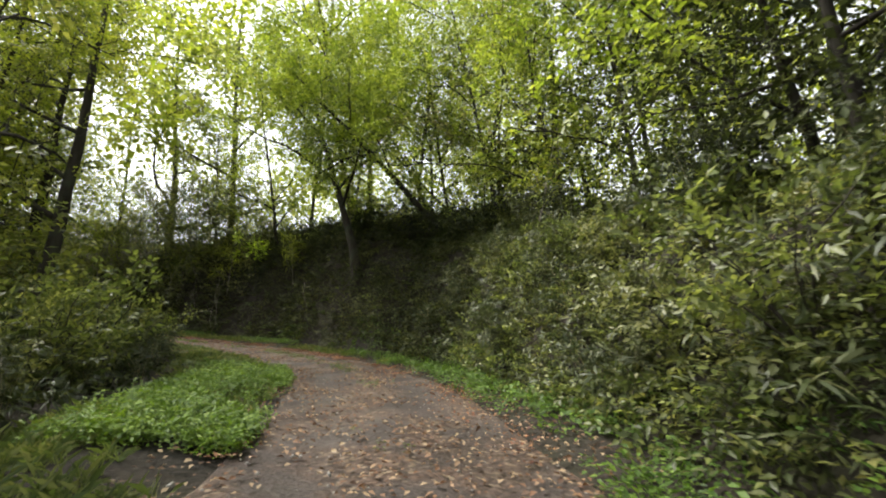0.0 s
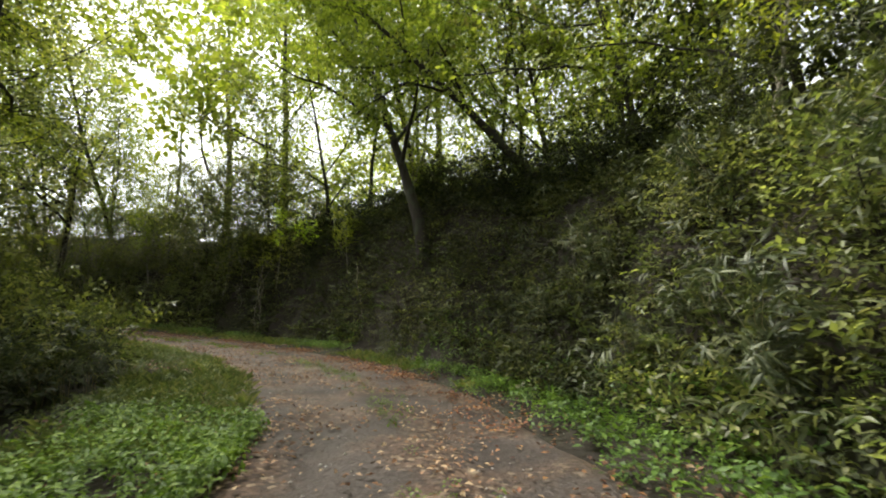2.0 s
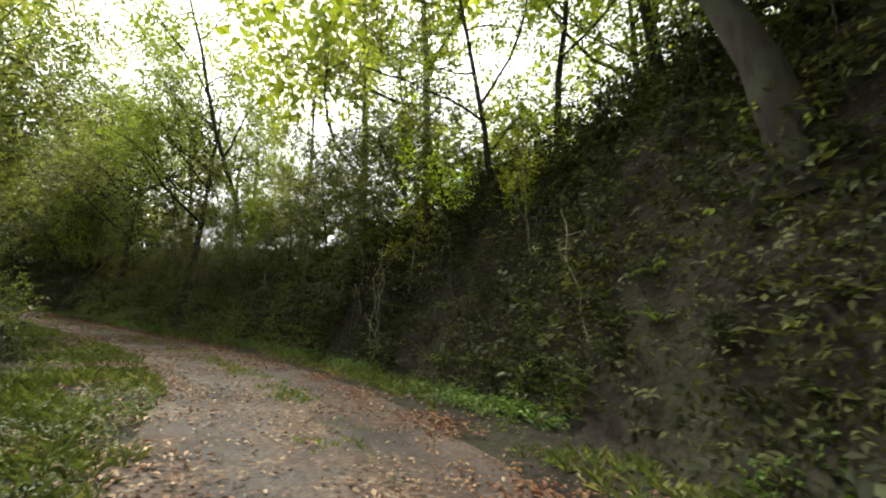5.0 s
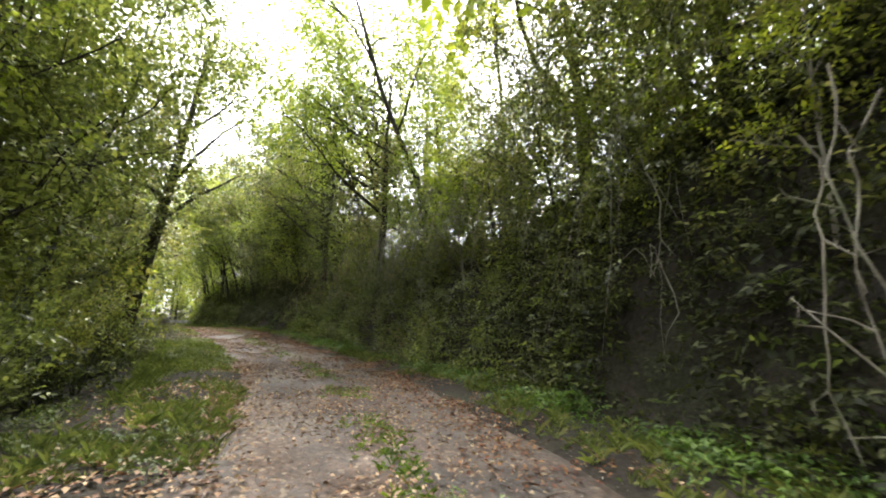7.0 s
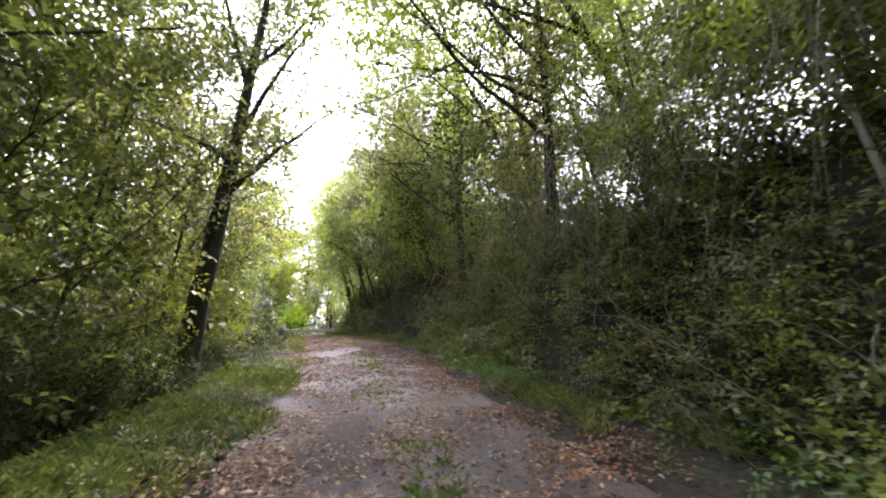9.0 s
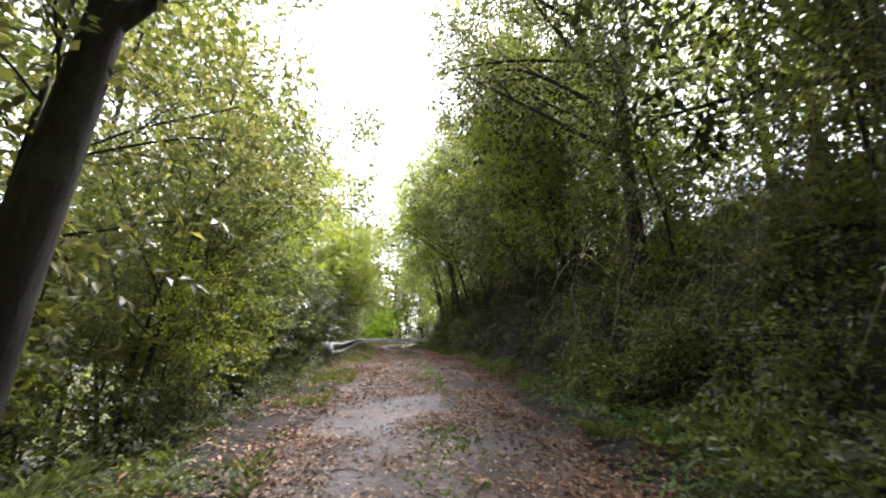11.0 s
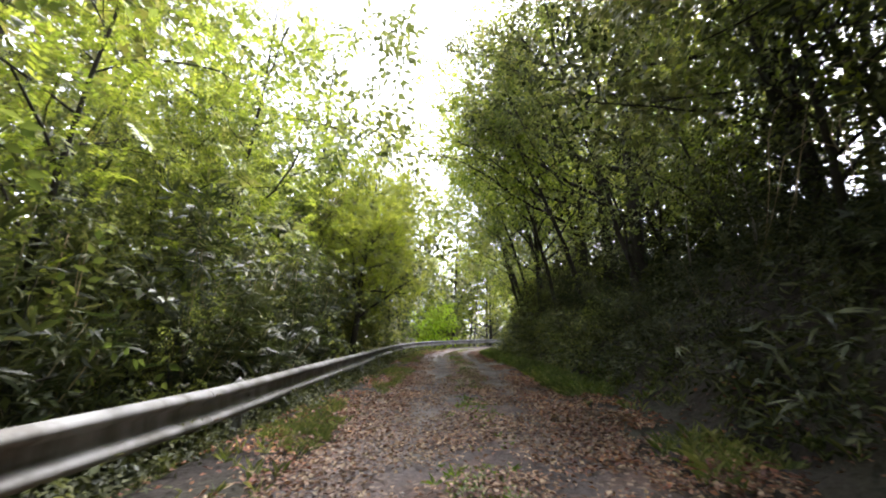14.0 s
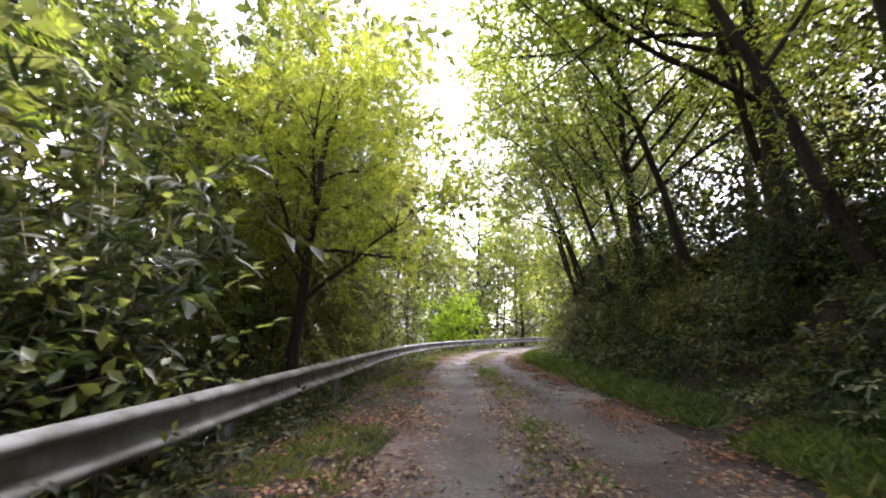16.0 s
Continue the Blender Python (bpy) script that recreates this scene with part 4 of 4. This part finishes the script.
cover("undergrowth", "low leaves under the guardrail, darkened for shade", "undergrowth", LEAF_SHADED, SMALL, 5000, S0 + 38, S0 + 84, lambda n: -2.3 - 1.6 * rng.random(n), lambda n: flat(n, 0, 0.14), (0.5, 1.0), thin=-0.5)
cover("weeds", "low bright green weeds along the foot of the bank", "weeds", LEAF_WEED, WEED, 7500, S0 - 4, S0 + 48, lambda n: -1.1 + 1.4 * rng.random(n) ** 0.6, lambda n: flat(n, 0, 0.04), (0.6, 1.4), 0.2, thin=0.2, bank=True)
cover("weeds", "low bright green weeds beside the track", "weeds", LEAF_WEED, WEED, 5200, S0 + 3.9, S0 + 10.5, lambda n: -1.3 - 1.6 * rng.random(n) ** 1.2, lambda n: flat(n, 0, 0.05), (0.5, 0.95), 0.15, thin=-0.1)


def tufts(name, label, count, s_lo, s_hi, d_of, size, mat=LEAF_GRASS, thin=-0.15):
    s = rng.uniform(s_lo, s_hi, count)
    d = d_of(count)
    p = at_road(s, d)
    keep = (vnoise(p[:, 0], p[:, 1], 1.1) + 0.5 * vnoise(p[:, 0], p[:, 1], 0.4)) > rng.normal(thin, 0.25, count)
    p, d = p[keep], d[keep]
    z = np.maximum(land(p[:, 0], p[:, 1]), road_at(p[:, 0], p[:, 1])[2] - 0.01)
    a = rng.uniform(0, 6.28, len(p))
    turn = frames_of(np.c_[np.cos(a), np.sin(a), 0 * a], (0, 0, 1) + 0.1 * rng.normal(size=(len(p), 3)), rng.uniform(*size, len(p)))
    pos = np.c_[p, z]
    which = rng.integers(0, 4, len(p))
    v, f = join([scatter(GRASS[k], pos[which == k], turn[which == k]) for k in range(4)])
    return tagged(new(name, tri_mesh(name, v, f, mat)), label, "grass", kind="stuff")


tufts("grass", "short grass on the verge beside the track", 3600, S0 + 36, S0 + 80, lambda n: -1.6 - 0.8 * rng.random(n) ** 1.1, (0.4, 0.9), thin=0.1)
tufts("grass", "grass on the inside of the bend", 9000, S0 - 4, S0 + 40, lambda n: -1.45 - 1.75 * rng.random(n) ** 0.8, (0.35, 1.15), thin=-0.1)
cover("weeds", "small green weeds among the grass inside the bend", "weeds", LEAF_GRASS, WEED, 5200, S0 + 10, S0 + 40, lambda n: -1.5 - 2.0 * rng.random(n) ** 0.8, lambda n: flat(n, 0, 0.02), (0.4, 0.9), 0.15, thin=0.0)
tufts("grass", "short grass at the foot of the bank", 6500, S0 + 12, S0 + 84, lambda n: 1.65 + 1.2 * rng.random(n), (0.5, 1.2), LEAF_GRASS, 0.0)
tufts("grass", "olive grass on the verge below the bank", 6000, S0 + 54, S0 + 86, lambda n: 1.7 + 1.5 * rng.random(n), (0.5, 1.3), LEAF_GRASS, -0.4)
# Brighter fern green on these tufts stands in for light on the verge.
tufts("grass", "grass on the verge below the bank, lightened to look lit", 4000, S0 + 54, S0 + 86, lambda n: 1.8 + 1.3 * rng.random(n), (0.5, 1.2), LEAF_FERN, 0.1)
cover("weeds", "low yellow-green weeds along the middle of the track", "weeds", LEAF_FERN, WEED, 3000, S0 + 2, S0 + 80, lambda n: rng.normal(0.05, 0.16, n), lambda n: flat(n, 0.015, 0.015), (0.35, 0.7), 0.15, thin=0.6)
tufts("grass", "sparse grass between the wheel ruts", 3600, S0 + 18, S0 + 80, lambda n: rng.normal(0.02, 0.15, n), (0.3, 0.7), LEAF_WEED)


def woods(name, label, mat, count, s_lo, s_hi, d_lo, d_hi, tall):
    """Leafage of the wood far behind the first rows."""
    s = rng.uniform(s_lo, s_hi, count)
    p = at_road(s, rng.uniform(d_lo, d_hi, count))
    p = p + 2.0 * np.stack([vnoise(p[:, 0], p[:, 1], 6), vnoise(p[:, 1], p[:, 0], 6)], -1)
    p = p[np.abs(road_at(p[:, 0], p[:, 1])[0]) > min(abs(d_lo), abs(d_hi))]
    count = len(p)
    z = land(p[:, 0], p[:, 1]) + tall * rng.random(count) * (1 + 0.5 * vnoise(p[:, 0], p[:, 1], 7))
    turn = frames_of(rng.normal(size=(count, 3)), (0, 0, 1) + 0.6 * rng.normal(size=(count, 3)), rng.uniform(1.4, 2.6, count))
    v, f = scatter(COARSE[0], np.c_[p, z], turn)
    return tagged(new(name, tri_mesh(name, v, f, mat)), label, "woods", kind="stuff")


woods("woods", "distant green woods behind the bank", LEAF_MID, 1600, S0 - 5, S0 + 26, 15, 36, 11)
woods("woods", "distant yellow-green woods behind the bank", LEAF_YELLOW, 3200, S0 - 5, S0 + 34, 13, 32, 11)
woods("woods", "distant green woods beyond the far bend", LEAF_MID, 6000, S0 + 72, S0 + 130, -36, -10, 13)
woods("woods", "distant green woods down the slope", LEAF_MID, 5500, S0 + 15, S0 + 130, -40, -18, 12)


def brush(label, mat, kinds, count, s_lo, s_hi, d_lo, d_hi, tall, size, thin=-0.4):
    """Leafage filling the space between trunks, in clumps."""
    s, d = rng.uniform(s_lo, s_hi, count), rng.uniform(d_lo, d_hi, count)
    p = at_road(s, d)
    h = tall * rng.random(count) ** 1.2
    keep = vnoise(p[:, 0] + 0.7 * h, p[:, 1] + h, 1.8) + 0.5 * vnoise(p[:, 0] + h, p[:, 1] - h, 0.7) > rng.normal(thin, 0.2, count)
    keep &= ~((np.abs(p[:, 0] + 1.6) < 1.2) & (np.abs(p[:, 1] - 22.8) < 2))
    p, h = p[keep], h[keep]
    z = land(p[:, 0], p[:, 1]) + h * (1 + 0.35 * vnoise(p[:, 0], p[:, 1], 4))
    turn = frames_of(rng.normal(size=(len(p), 3)) * (1, 1, 0.5), (0, 0, 1) + 0.6 * rng.normal(size=(len(p), 3)), rng.uniform(*size, len(p)))
    which = rng.integers(0, len(kinds), len(p))
    v, f = join([scatter(kinds[a], np.c_[p, z][which == a], turn[which == a]) for a in range(len(kinds))])
    return tagged(new("undergrowth", tri_mesh("undergrowth", v, f, mat)), label, "undergrowth", kind="stuff")


brush("yellow-green leafy brush between the trees above the bank", LEAF_YELLOW, BROAD, 9000, S0 + 9, S0 + 48, 5.2, 10.0, 4.2, (0.9, 1.4), -0.1)
brush("mid-green leafy brush between the trees above the bank", LEAF_MID, BROAD, 4500, S0 + 9, S0 + 48, 4.8, 9.0, 3.0, (0.9, 1.4), -0.1)
# Brush on the bank top, darkened in colour to read as shaded.
brush("leafy brush along the top of the bank, darkened for shade", LEAF_SHADED, BROAD, 4200, S0 - 4, S0 + 12, 4.2, 8.5, 4.2, (0.9, 1.4), -0.6)
brush("leafy brush at the top of the bare bank, darkened for shade", LEAF_SHADED, SMALL, 4200, S0 + 11, S0 + 25, 4.2, 6.0, 1.3, (0.8, 1.3), -0.5)
brush("olive leafy tangle hanging over the end of the bend", LEAF_OLIVE, SMALL, 11500, S0 + 22.5, S0 + 41, 3.7, 6.8, 4.4, (0.8, 1.3), -0.3)
brush("olive leafage and creepers hanging over the edge of the bank", LEAF_OLIVE, SMALL, 8000, S0 + 25, S0 + 40, 3.0, 4.8, 4.6, (0.7, 1.2), -0.1)
brush("high olive leafage tangled with creepers above the bank", LEAF_OLIVE, BROAD, 5500, S0 + 26, S0 + 39, 4.6, 8.0, 7.5, (0.8, 1.2), -0.1)
# Shade between the trees put into the colour of this leafage.
brush("leafage closing the wood above the guardrail stretch, darkened for shade", LEAF_SHADED, BROAD, 4500, S0 + 55, S0 + 67, 4.6, 8.0, 5.5, (0.8, 1.2), -0.5)
brush("yellow-green leafy tangle along the top of the bank after the bend", LEAF_YELLOW, SMALL, 8000, S0 + 25, S0 + 45, 3.6, 6.4, 3.8, (0.8, 1.3), -0.2)
# Low brush darkened in colour for the shade above the road.
brush("leafy brush above the road beside the guardrail, darkened for shade", LEAF_SHADED, BROAD, 6500, S0 + 45, S0 + 84, 4.2, 8.0, 2.4, (0.9, 1.4), -0.6)
brush("leafy brush below the inside of the bend", LEAF_MID, BROAD, 6000, S0 + 10, S0 + 44, -10.0, -4.8, 3.2, (0.9, 1.4), -0.3)

# ---- fallen leaves and stones on the track ----
def litter(name, label, mat, count, s_lo, s_hi, d_of, size=(0.6, 1.2)):
    s = rng.uniform(s_lo, s_hi, count)
    p = at_road(s, d_of(count))
    keep = vnoise(p[:, 0], p[:, 1], 0.8) + 0.6 * vnoise(p[:, 0], p[:, 1], 0.25) > rng.normal(-0.2, 0.35, count)
    rut = np.exp(-(((np.abs(road_at(p[:, 0], p[:, 1])[0]) - 0.72) / 0.27) ** 2))
    keep &= rng.random(count) > rut * (0.3 + 0.65 * ramp(-p[:, 0], 39, 46))
    keep &= rng.random(count) < ramp(s, s_lo, s_lo + 9) * (1 - ramp(s, s_hi - 6, s_hi))
    p = p[keep]
    d, _, zr = road_at(p[:, 0], p[:, 1])
    z = np.where(np.abs(d) < 1.6, zr + 0.03 * np.exp(-((d / 0.28) ** 2)) - 0.02 * np.exp(-(((np.abs(d) - 0.75) / 0.28) ** 2)) + 0.03, land(p[:, 0], p[:, 1]) + 0.03)
    a = rng.uniform(0, 6.28, len(p))
    turn = frames_of(np.c_[np.cos(a), np.sin(a), rng.normal(0, 0.2, len(p))], (0, 0, 1) + 0.28 * rng.normal(size=(len(p), 3)), rng.uniform(*size, len(p)))
    v, f = scatter(leaf(0.085, 0.05, 0.35, -0.1), np.c_[p, z], turn)
    return tagged(new(name, tri_mesh(name, v, f, mat)), label, "fallen leaves", kind="stuff")


litter("fallen_leaves", "scattered brown and pale dry leaves on the track", LEAF_DRY, 26000, S0 - 9, S0 + 34, lambda n: rng.uniform(-1.8, 2.0, n), (0.4, 0.85))
litter("fallen_leaves", "thick brown dry leaves on the track", LEAF_DRY, 100000, S0 + 22, S0 + 82, lambda n: rng.uniform(-1.9, 2.1, n), (0.35, 0.78))
litter("fallen_leaves", "deep carpet of brown dry leaves on the track before the guardrail", LEAF_DRY, 60000, S0 + 34, S0 + 62, lambda n: rng.uniform(-1.9, 2.2, n), (0.4, 0.85))
litter("fallen_leaves", "reddish dry leaves along the side of the track", LEAF_RED, 30000, S0 + 3, S0 + 80, lambda n: 1.25 + rng.normal(0, 0.3, n), (0.4, 0.8))
litter("fallen_leaves", "brown dry leaves gathered on the verge by the guardrail", LEAF_RED, 22000, S0 + 38, S0 + 80, lambda n: -2.0 + rng.normal(0, 0.5, n), (0.4, 0.85))
litter("fallen_leaves", "dark brown leaves along the foot of the bank", LEAF_RED, 15000, S0 + 30, S0 + 84, lambda n: 2.2 + rng.normal(0, 0.4, n), (0.5, 1.0))
litter("fallen_leaves", "brown dry leaves lying in the grass inside the bend", LEAF_DRY, 11000, S0 + 6, S0 + 46, lambda n: -2.2 + rng.normal(0, 0.55, n), (0.5, 1.0))


def gravel():
    """Small stones pressed into the track."""
    count = 3200
    p = at_road(rng.uniform(S0 - 1, S0 + 76, count), rng.uniform(-1.6, 1.7, count))
    z = road_at(p[:, 0], p[:, 1])[2] + 0.004
    v = np.array([(1, 0, 0), (0, 1, 0), (-1, 0, 0), (0, -1, 0), (0.1, 0.1, 0.6), (0, 0, -0.5)]) * (1, 0.8, 1)
    f = np.array([(0, 1, 4), (1, 2, 4), (2, 3, 4), (3, 0, 4), (1, 0, 5), (2, 1, 5), (3, 2, 5), (0, 3, 5)])
    a = rng.uniform(0, 6.28, count)
    turn = frames_of(np.c_[np.cos(a), np.sin(a), 0 * a], (0, 0, 1) + 0.3 * rng.normal(size=(count, 3)), 0.007 + 0.02 * rng.random(count) ** 3)
    return tagged(new("gravel", tri_mesh("gravel", *scatter((v, f), np.c_[p, z], turn), STONE)), "small grey stones pressed into the dirt track", "gravel", kind="stuff")


gravel()


# ---- hanging vines, dead brush and dry stalks on the bank ----
def vine(x, y, top, low, seed, bow=0.25):
    r = np.random.default_rng(seed)
    g = float(land([x], [y])[0])
    t = np.linspace(0, 1, 12)
    side = np.cumsum(r.normal(0, 0.06, (12, 2)), axis=0)
    pts = np.c_[x + side[:, 0] + bow * t * (1 - t) * 2, y + side[:, 1], g - 0.1 + (top - low) * (1 - t) + low]
    thing = tagged(new("vine"), "pale bare vine hanging down over the bank", "vine", "hanging vines")
    part("stem", tri_mesh("stem", *tube(pts, np.linspace(0.009, 0.005, 12), 5, 0.1, r), BARK_PALE, True), BARK_PALE, thing)
    for k in range(3):
        a = pts[r.integers(2, 10)]
        q2 = a + r.normal(0, 0.25, 3)
        part("side_stem", tri_mesh("side_stem", *tube([a, (a + q2) / 2 + r.normal(0, 0.05, 3), q2], [0.007, 0.005, 0.003], 4), BARK_PALE), BARK_PALE, thing)


for k, s in enumerate((S0 + 18.6, S0 + 25.3, S0 + 26.0, S0 + 34.2)):
    x, y = at_road(s, float(foot_at(s)) + 0.1 + 0.5 * ((k * 7) % 5) / 5)
    vine(float(x), float(y), 2.5 + 0.5 * (k % 3), 0.4, 900 + k)
vine(-8.43, 27.15, 2.9, 0.25, 930, 0.1)
vine(-8.3, 27.3, 2.7, 0.7, 931, -0.15)
vine(-8.75, 27.4, 2.6, 0.5, 932, 0.3)
vine(-29.3, 29.85, 2.0, 0.0, 933, 0.5)
vine(-28.2, 30.5, 2.2, 0.2, 934, -0.4)


def dead_brush(x, y, seed, tall=1.1, mat=BARK_PALE):
    r = np.random.default_rng(seed)
    g = float(land([x], [y])[0])
    thing = tagged(new("dead_brush"), "tangle of pale dead branches leaning out of the bank", "dead branches", "dead brush")
    for k in range(5):
        way = unit(np.array((r.normal(0, 0.6), -0.5 + r.normal(0, 0.4), r.uniform(0.3, 1.0))))
        pts = [np.array((x, y, g - 0.05)) + r.normal(0, 0.08, 3) * (1, 1, 0)]
        for j in range(5):
            way = unit(way + r.normal(0, 0.22, 3))
            pts.append(pts[-1] + way * tall / 5 * r.uniform(0.7, 1.2))
        branch = part("branch", tri_mesh("branch", *tube(pts, np.linspace(0.007, 0.002, 6), 4), mat), mat, thing)
        for j in range(4):
            a = pts[r.integers(1, 6)]
            w2 = unit(way + r.normal(0, 0.7, 3))
            part("twig", tri_mesh("twig", *tube([a, a + w2 * 0.16, a + w2 * 0.36 + r.normal(0, 0.06, 3)], [0.004, 0.003, 0.001], 3), mat), mat, branch)


def tangle(label, count, s_lo, s_hi, d_lo, d_hi, top, mat, seed, thick=0.008):
    """Thin bare stems that hang and arch over one another, beyond counting."""
    r = np.random.default_rng(seed)
    pieces = []
    for k in range(count):
        s, d = r.uniform(s_lo, s_hi), r.uniform(d_lo, d_hi)
        x, y = at_road(s, d)
        g = float(land([x], [y])[0])
        h = r.uniform(0.5, 1.0) * top
        out = at_road(s, d - r.uniform(0.2, 1.3)) - (x, y)
        slide = r.normal(0, 0.5) * np.array((out[1], -out[0])) / (np.hypot(*out) + 1e-6)
        t = np.linspace(0, 1, 7)
        low = r.uniform(-0.1, 0.6)
        pts = np.c_[x + out[0] * t + slide[0] * t, y + out[1] * t + slide[1] * t, g + h * (1 - (1.7 * t - 0.7) ** 2) * 0.5 + h * (1 - t) * low + 0.25]
        pts += np.cumsum(r.normal(0, 0.04, (7, 3)), axis=0)
        pieces.append(tube(pts, thick * r.uniform(0.5, 1.3) * np.linspace(1, 0.4, 7), 3))
    return tagged(new("bare_stems", tri_mesh("bare_stems", *join(pieces), mat)), label, "bare stems", kind="stuff")


tangle("tangle of pale bare vine stems hanging over the bank", 220, S0 + 25, S0 + 36, 3.2, 4.8, 3.4, BARK_PALE, 31, 0.0055)
tangle("pale bare creepers arching over the edge of the bank", 160, S0 + 29, S0 + 40, 3.0, 4.4, 4.2, BARK_PALE, 34, 0.0055)
tangle("brown bare stems hanging over the dark bank", 130, S0 + 12, S0 + 25, 3.4, 4.6, 1.8, BARK, 32, 0.006)
tangle("pale dry stems between the shrubs on the bank", 120, S0 + 36, S0 + 52, 3.0, 4.4, 2.2, STRAW, 33, 0.006)

for k, (x, y) in enumerate(((-18.6, 30.2), (-20.2, 30.6), (-22.4, 30.4), (-16.6, 30.0), (-30.2, 30.6), (-12.9, 29.3), (-27.0, 31.2), (2.3, 18.9), (4.2, 15.4), (-36.5, 31.0))):
    dead_brush(x, y, 40 + k)
for k, (x, y) in enumerate(((-17.4, 29.5), (-17.9, 29.9), (-16.9, 29.8))):
    dead_brush(x, y, 70 + k, 1.4, STRAW)

# ---- guardrail ----
RAIL_LINE = [(-33.5, 24.82, 0), (-36.7, 24.58, 0), (-40.2, 24.2, 0), (-44.7, 23.8, 0), (-50.4, 23.15, 0), (-56, 22.6, 0), (-61.2, 22.5, 0), (-66, 23.2, 0), (-71, 25.0, 0),
             (-76, 28.0, 0), (-81, 32.2, 0), (-86, 38.0, 0)]
rl = curve_through(RAIL_LINE, 0.5)
rl[:, 2] = road_at(rl[:, 0], rl[:, 1])[2]
rl_s = np.r_[0, np.cumsum(np.linalg.norm(np.diff(rl, axis=0), axis=1))]
rl_way = unit(np.gradient(rl, axis=0) * (1, 1, 0))
rl_in = np.stack([rl_way[:, 1], -rl_way[:, 0], 0 * rl_way[:, 0]], -1)
rl[:, 2] += 0.03 - 0.072 * ramp(rl_s, 0.5, 5) + 0.022 * ramp(rl_s, 5, 10)
guardrail = tagged(new("guardrail"), "weathered steel guardrail with a corrugated beam along the outer edge", "guardrail")

TOP = 0.645
PROFILE = [(0.0, 0.0), (0.045, 0.01), (0.08, 0.034), (0.087, 0.06), (0.076, 0.086), (0.03, 0.11), (0.0, 0.128), (0.0, 0.222), (0.03, 0.24), (0.076, 0.264), (0.087, 0.29), (0.08, 0.316), (0.045, 0.34), (0.0, 0.35)]


def beam(s_lo, s_hi, proud):
    ss = np.linspace(s_lo, s_hi, max(3, int((s_hi - s_lo) / 0.35)))
    c = np.stack([np.interp(ss, rl_s, rl[:, k]) for k in range(3)], -1)
    w = unit(np.stack([np.interp(ss, rl_s, rl_in[:, k]) for k in range(3)], -1))
    front = np.array([[c[i] + w[i] * (o + proud) + (0, 0, TOP - h) for o, h in PROFILE] for i in range(len(ss))])
    back = front - w[:, None] * 0.004
    m = len(PROFILE)
    ring = np.concatenate([front, back[:, ::-1]], axis=1)
    v, f = ring.reshape(-1, 3), []
    for i in range(len(ss) - 1):
        for k in range(2 * m):
            a, b2 = i * 2 * m + k, i * 2 * m + (k + 1) % (2 * m)
            f += [(a, b2, b2 + 2 * m), (a, b2 + 2 * m, a + 2 * m)]
    for e in (0, (len(ss) - 1) * 2 * m):
        for k in range(m - 1):
            f += [(e + k, e + k + 1, e + 2 * m - 2 - k), (e + k, e + 2 * m - 2 - k, e + 2 * m - 1 - k)]
    return v, np.array(f)


def bolt(at, way):
    p = np.asarray(at)
    return tube([p, p + np.asarray(way) * 0.012], [0.014, 0.012], 6)


length = 4.0
k = 0
while (k + 1) * length < rl_s[-1]:
    lo, hi = k * length, (k + 1) * length + 0.16
    b_ob = part("beam", tri_mesh("beam", *beam(lo, min(hi, rl_s[-1]), 0.004 * (k % 2)), STEEL), STEEL, guardrail)
    for off in (0.06, 0.12):
        for h in (0.06, 0.29):
            s1 = lo + off
            c = np.array([np.interp(s1, rl_s, rl[:, j]) for j in range(3)])
            w = np.array([np.interp(s1, rl_s, rl_in[:, j]) for j in range(3)])
            part("bolt", tri_mesh("bolt", *bolt(c + w * 0.084 + (0, 0, TOP - h), w), RUST), RUST, b_ob)
    for s1 in (lo + 1.0,):
        c = np.array([np.interp(s1, rl_s, rl[:, j]) for j in range(3)])
        w = np.array([np.interp(s1, rl_s, rl_in[:, j]) for j in range(3)])
        foot = c - w * 0.11
        g = float(land([foot[0]], [foot[1]])[0])
        post = part("post", tri_mesh("post", *tube([(foot[0], foot[1], g - 0.35), (foot[0], foot[1], c[2] + TOP - 0.03), (foot[0], foot[1], c[2] + TOP - 0.01)], [0.057, 0.057, 0.045], 12), STEEL, True), STEEL, guardrail)
        part("bracket", tri_mesh("bracket", *tube([foot + (0, 0, TOP - 0.175), c + (0, 0, TOP - 0.175)], [0.03, 0.03], 4), STEEL), STEEL, post)
    k += 1

# The rail's rounded end: a smooth plate over the beam, bent back towards the slope.
c0, w0, a0 = rl[0], rl_in[0], -rl_way[0]
arc = [c0 + w0 * 0.1 - a0 * 0.62, c0 + w0 * 0.1 - a0 * 0.3]
for q1 in np.linspace(0, 165, 14):
    arc.append(c0 + w0 * (0.1 - 0.11 + 0.11 * math.cos(radians(q1))) + a0 * 0.11 * math.sin(radians(q1)))
arc = np.array(arc)
mid = c0 - w0 * 0.01 - a0 * 0.2
inner = arc + 0.006 * unit((mid - arc) * (1, 1, 0))
up, down = np.array((0, 0, TOP + 0.01)), np.array((0, 0, TOP - 0.365))
ring = np.stack([arc + up, arc + down, inner + down, inner + up], 1)
m = len(arc)
f = []
for i in range(m - 1):
    for k in range(4):
        a1, b1 = 4 * i + k, 4 * i + (k + 1) % 4
        f += [(a1, b1, b1 + 4), (a1, b1 + 4, a1 + 4)]
f += [(0, 2, 1), (0, 3, 2), (4 * m - 4, 4 * m - 3, 4 * m - 2), (4 * m - 4, 4 * m - 2, 4 * m - 1)]
part("end_plate", tri_mesh("end_plate", ring.reshape(-1, 3), np.array(f), PLATE), PLATE, guardrail, "pale rounded end plate")
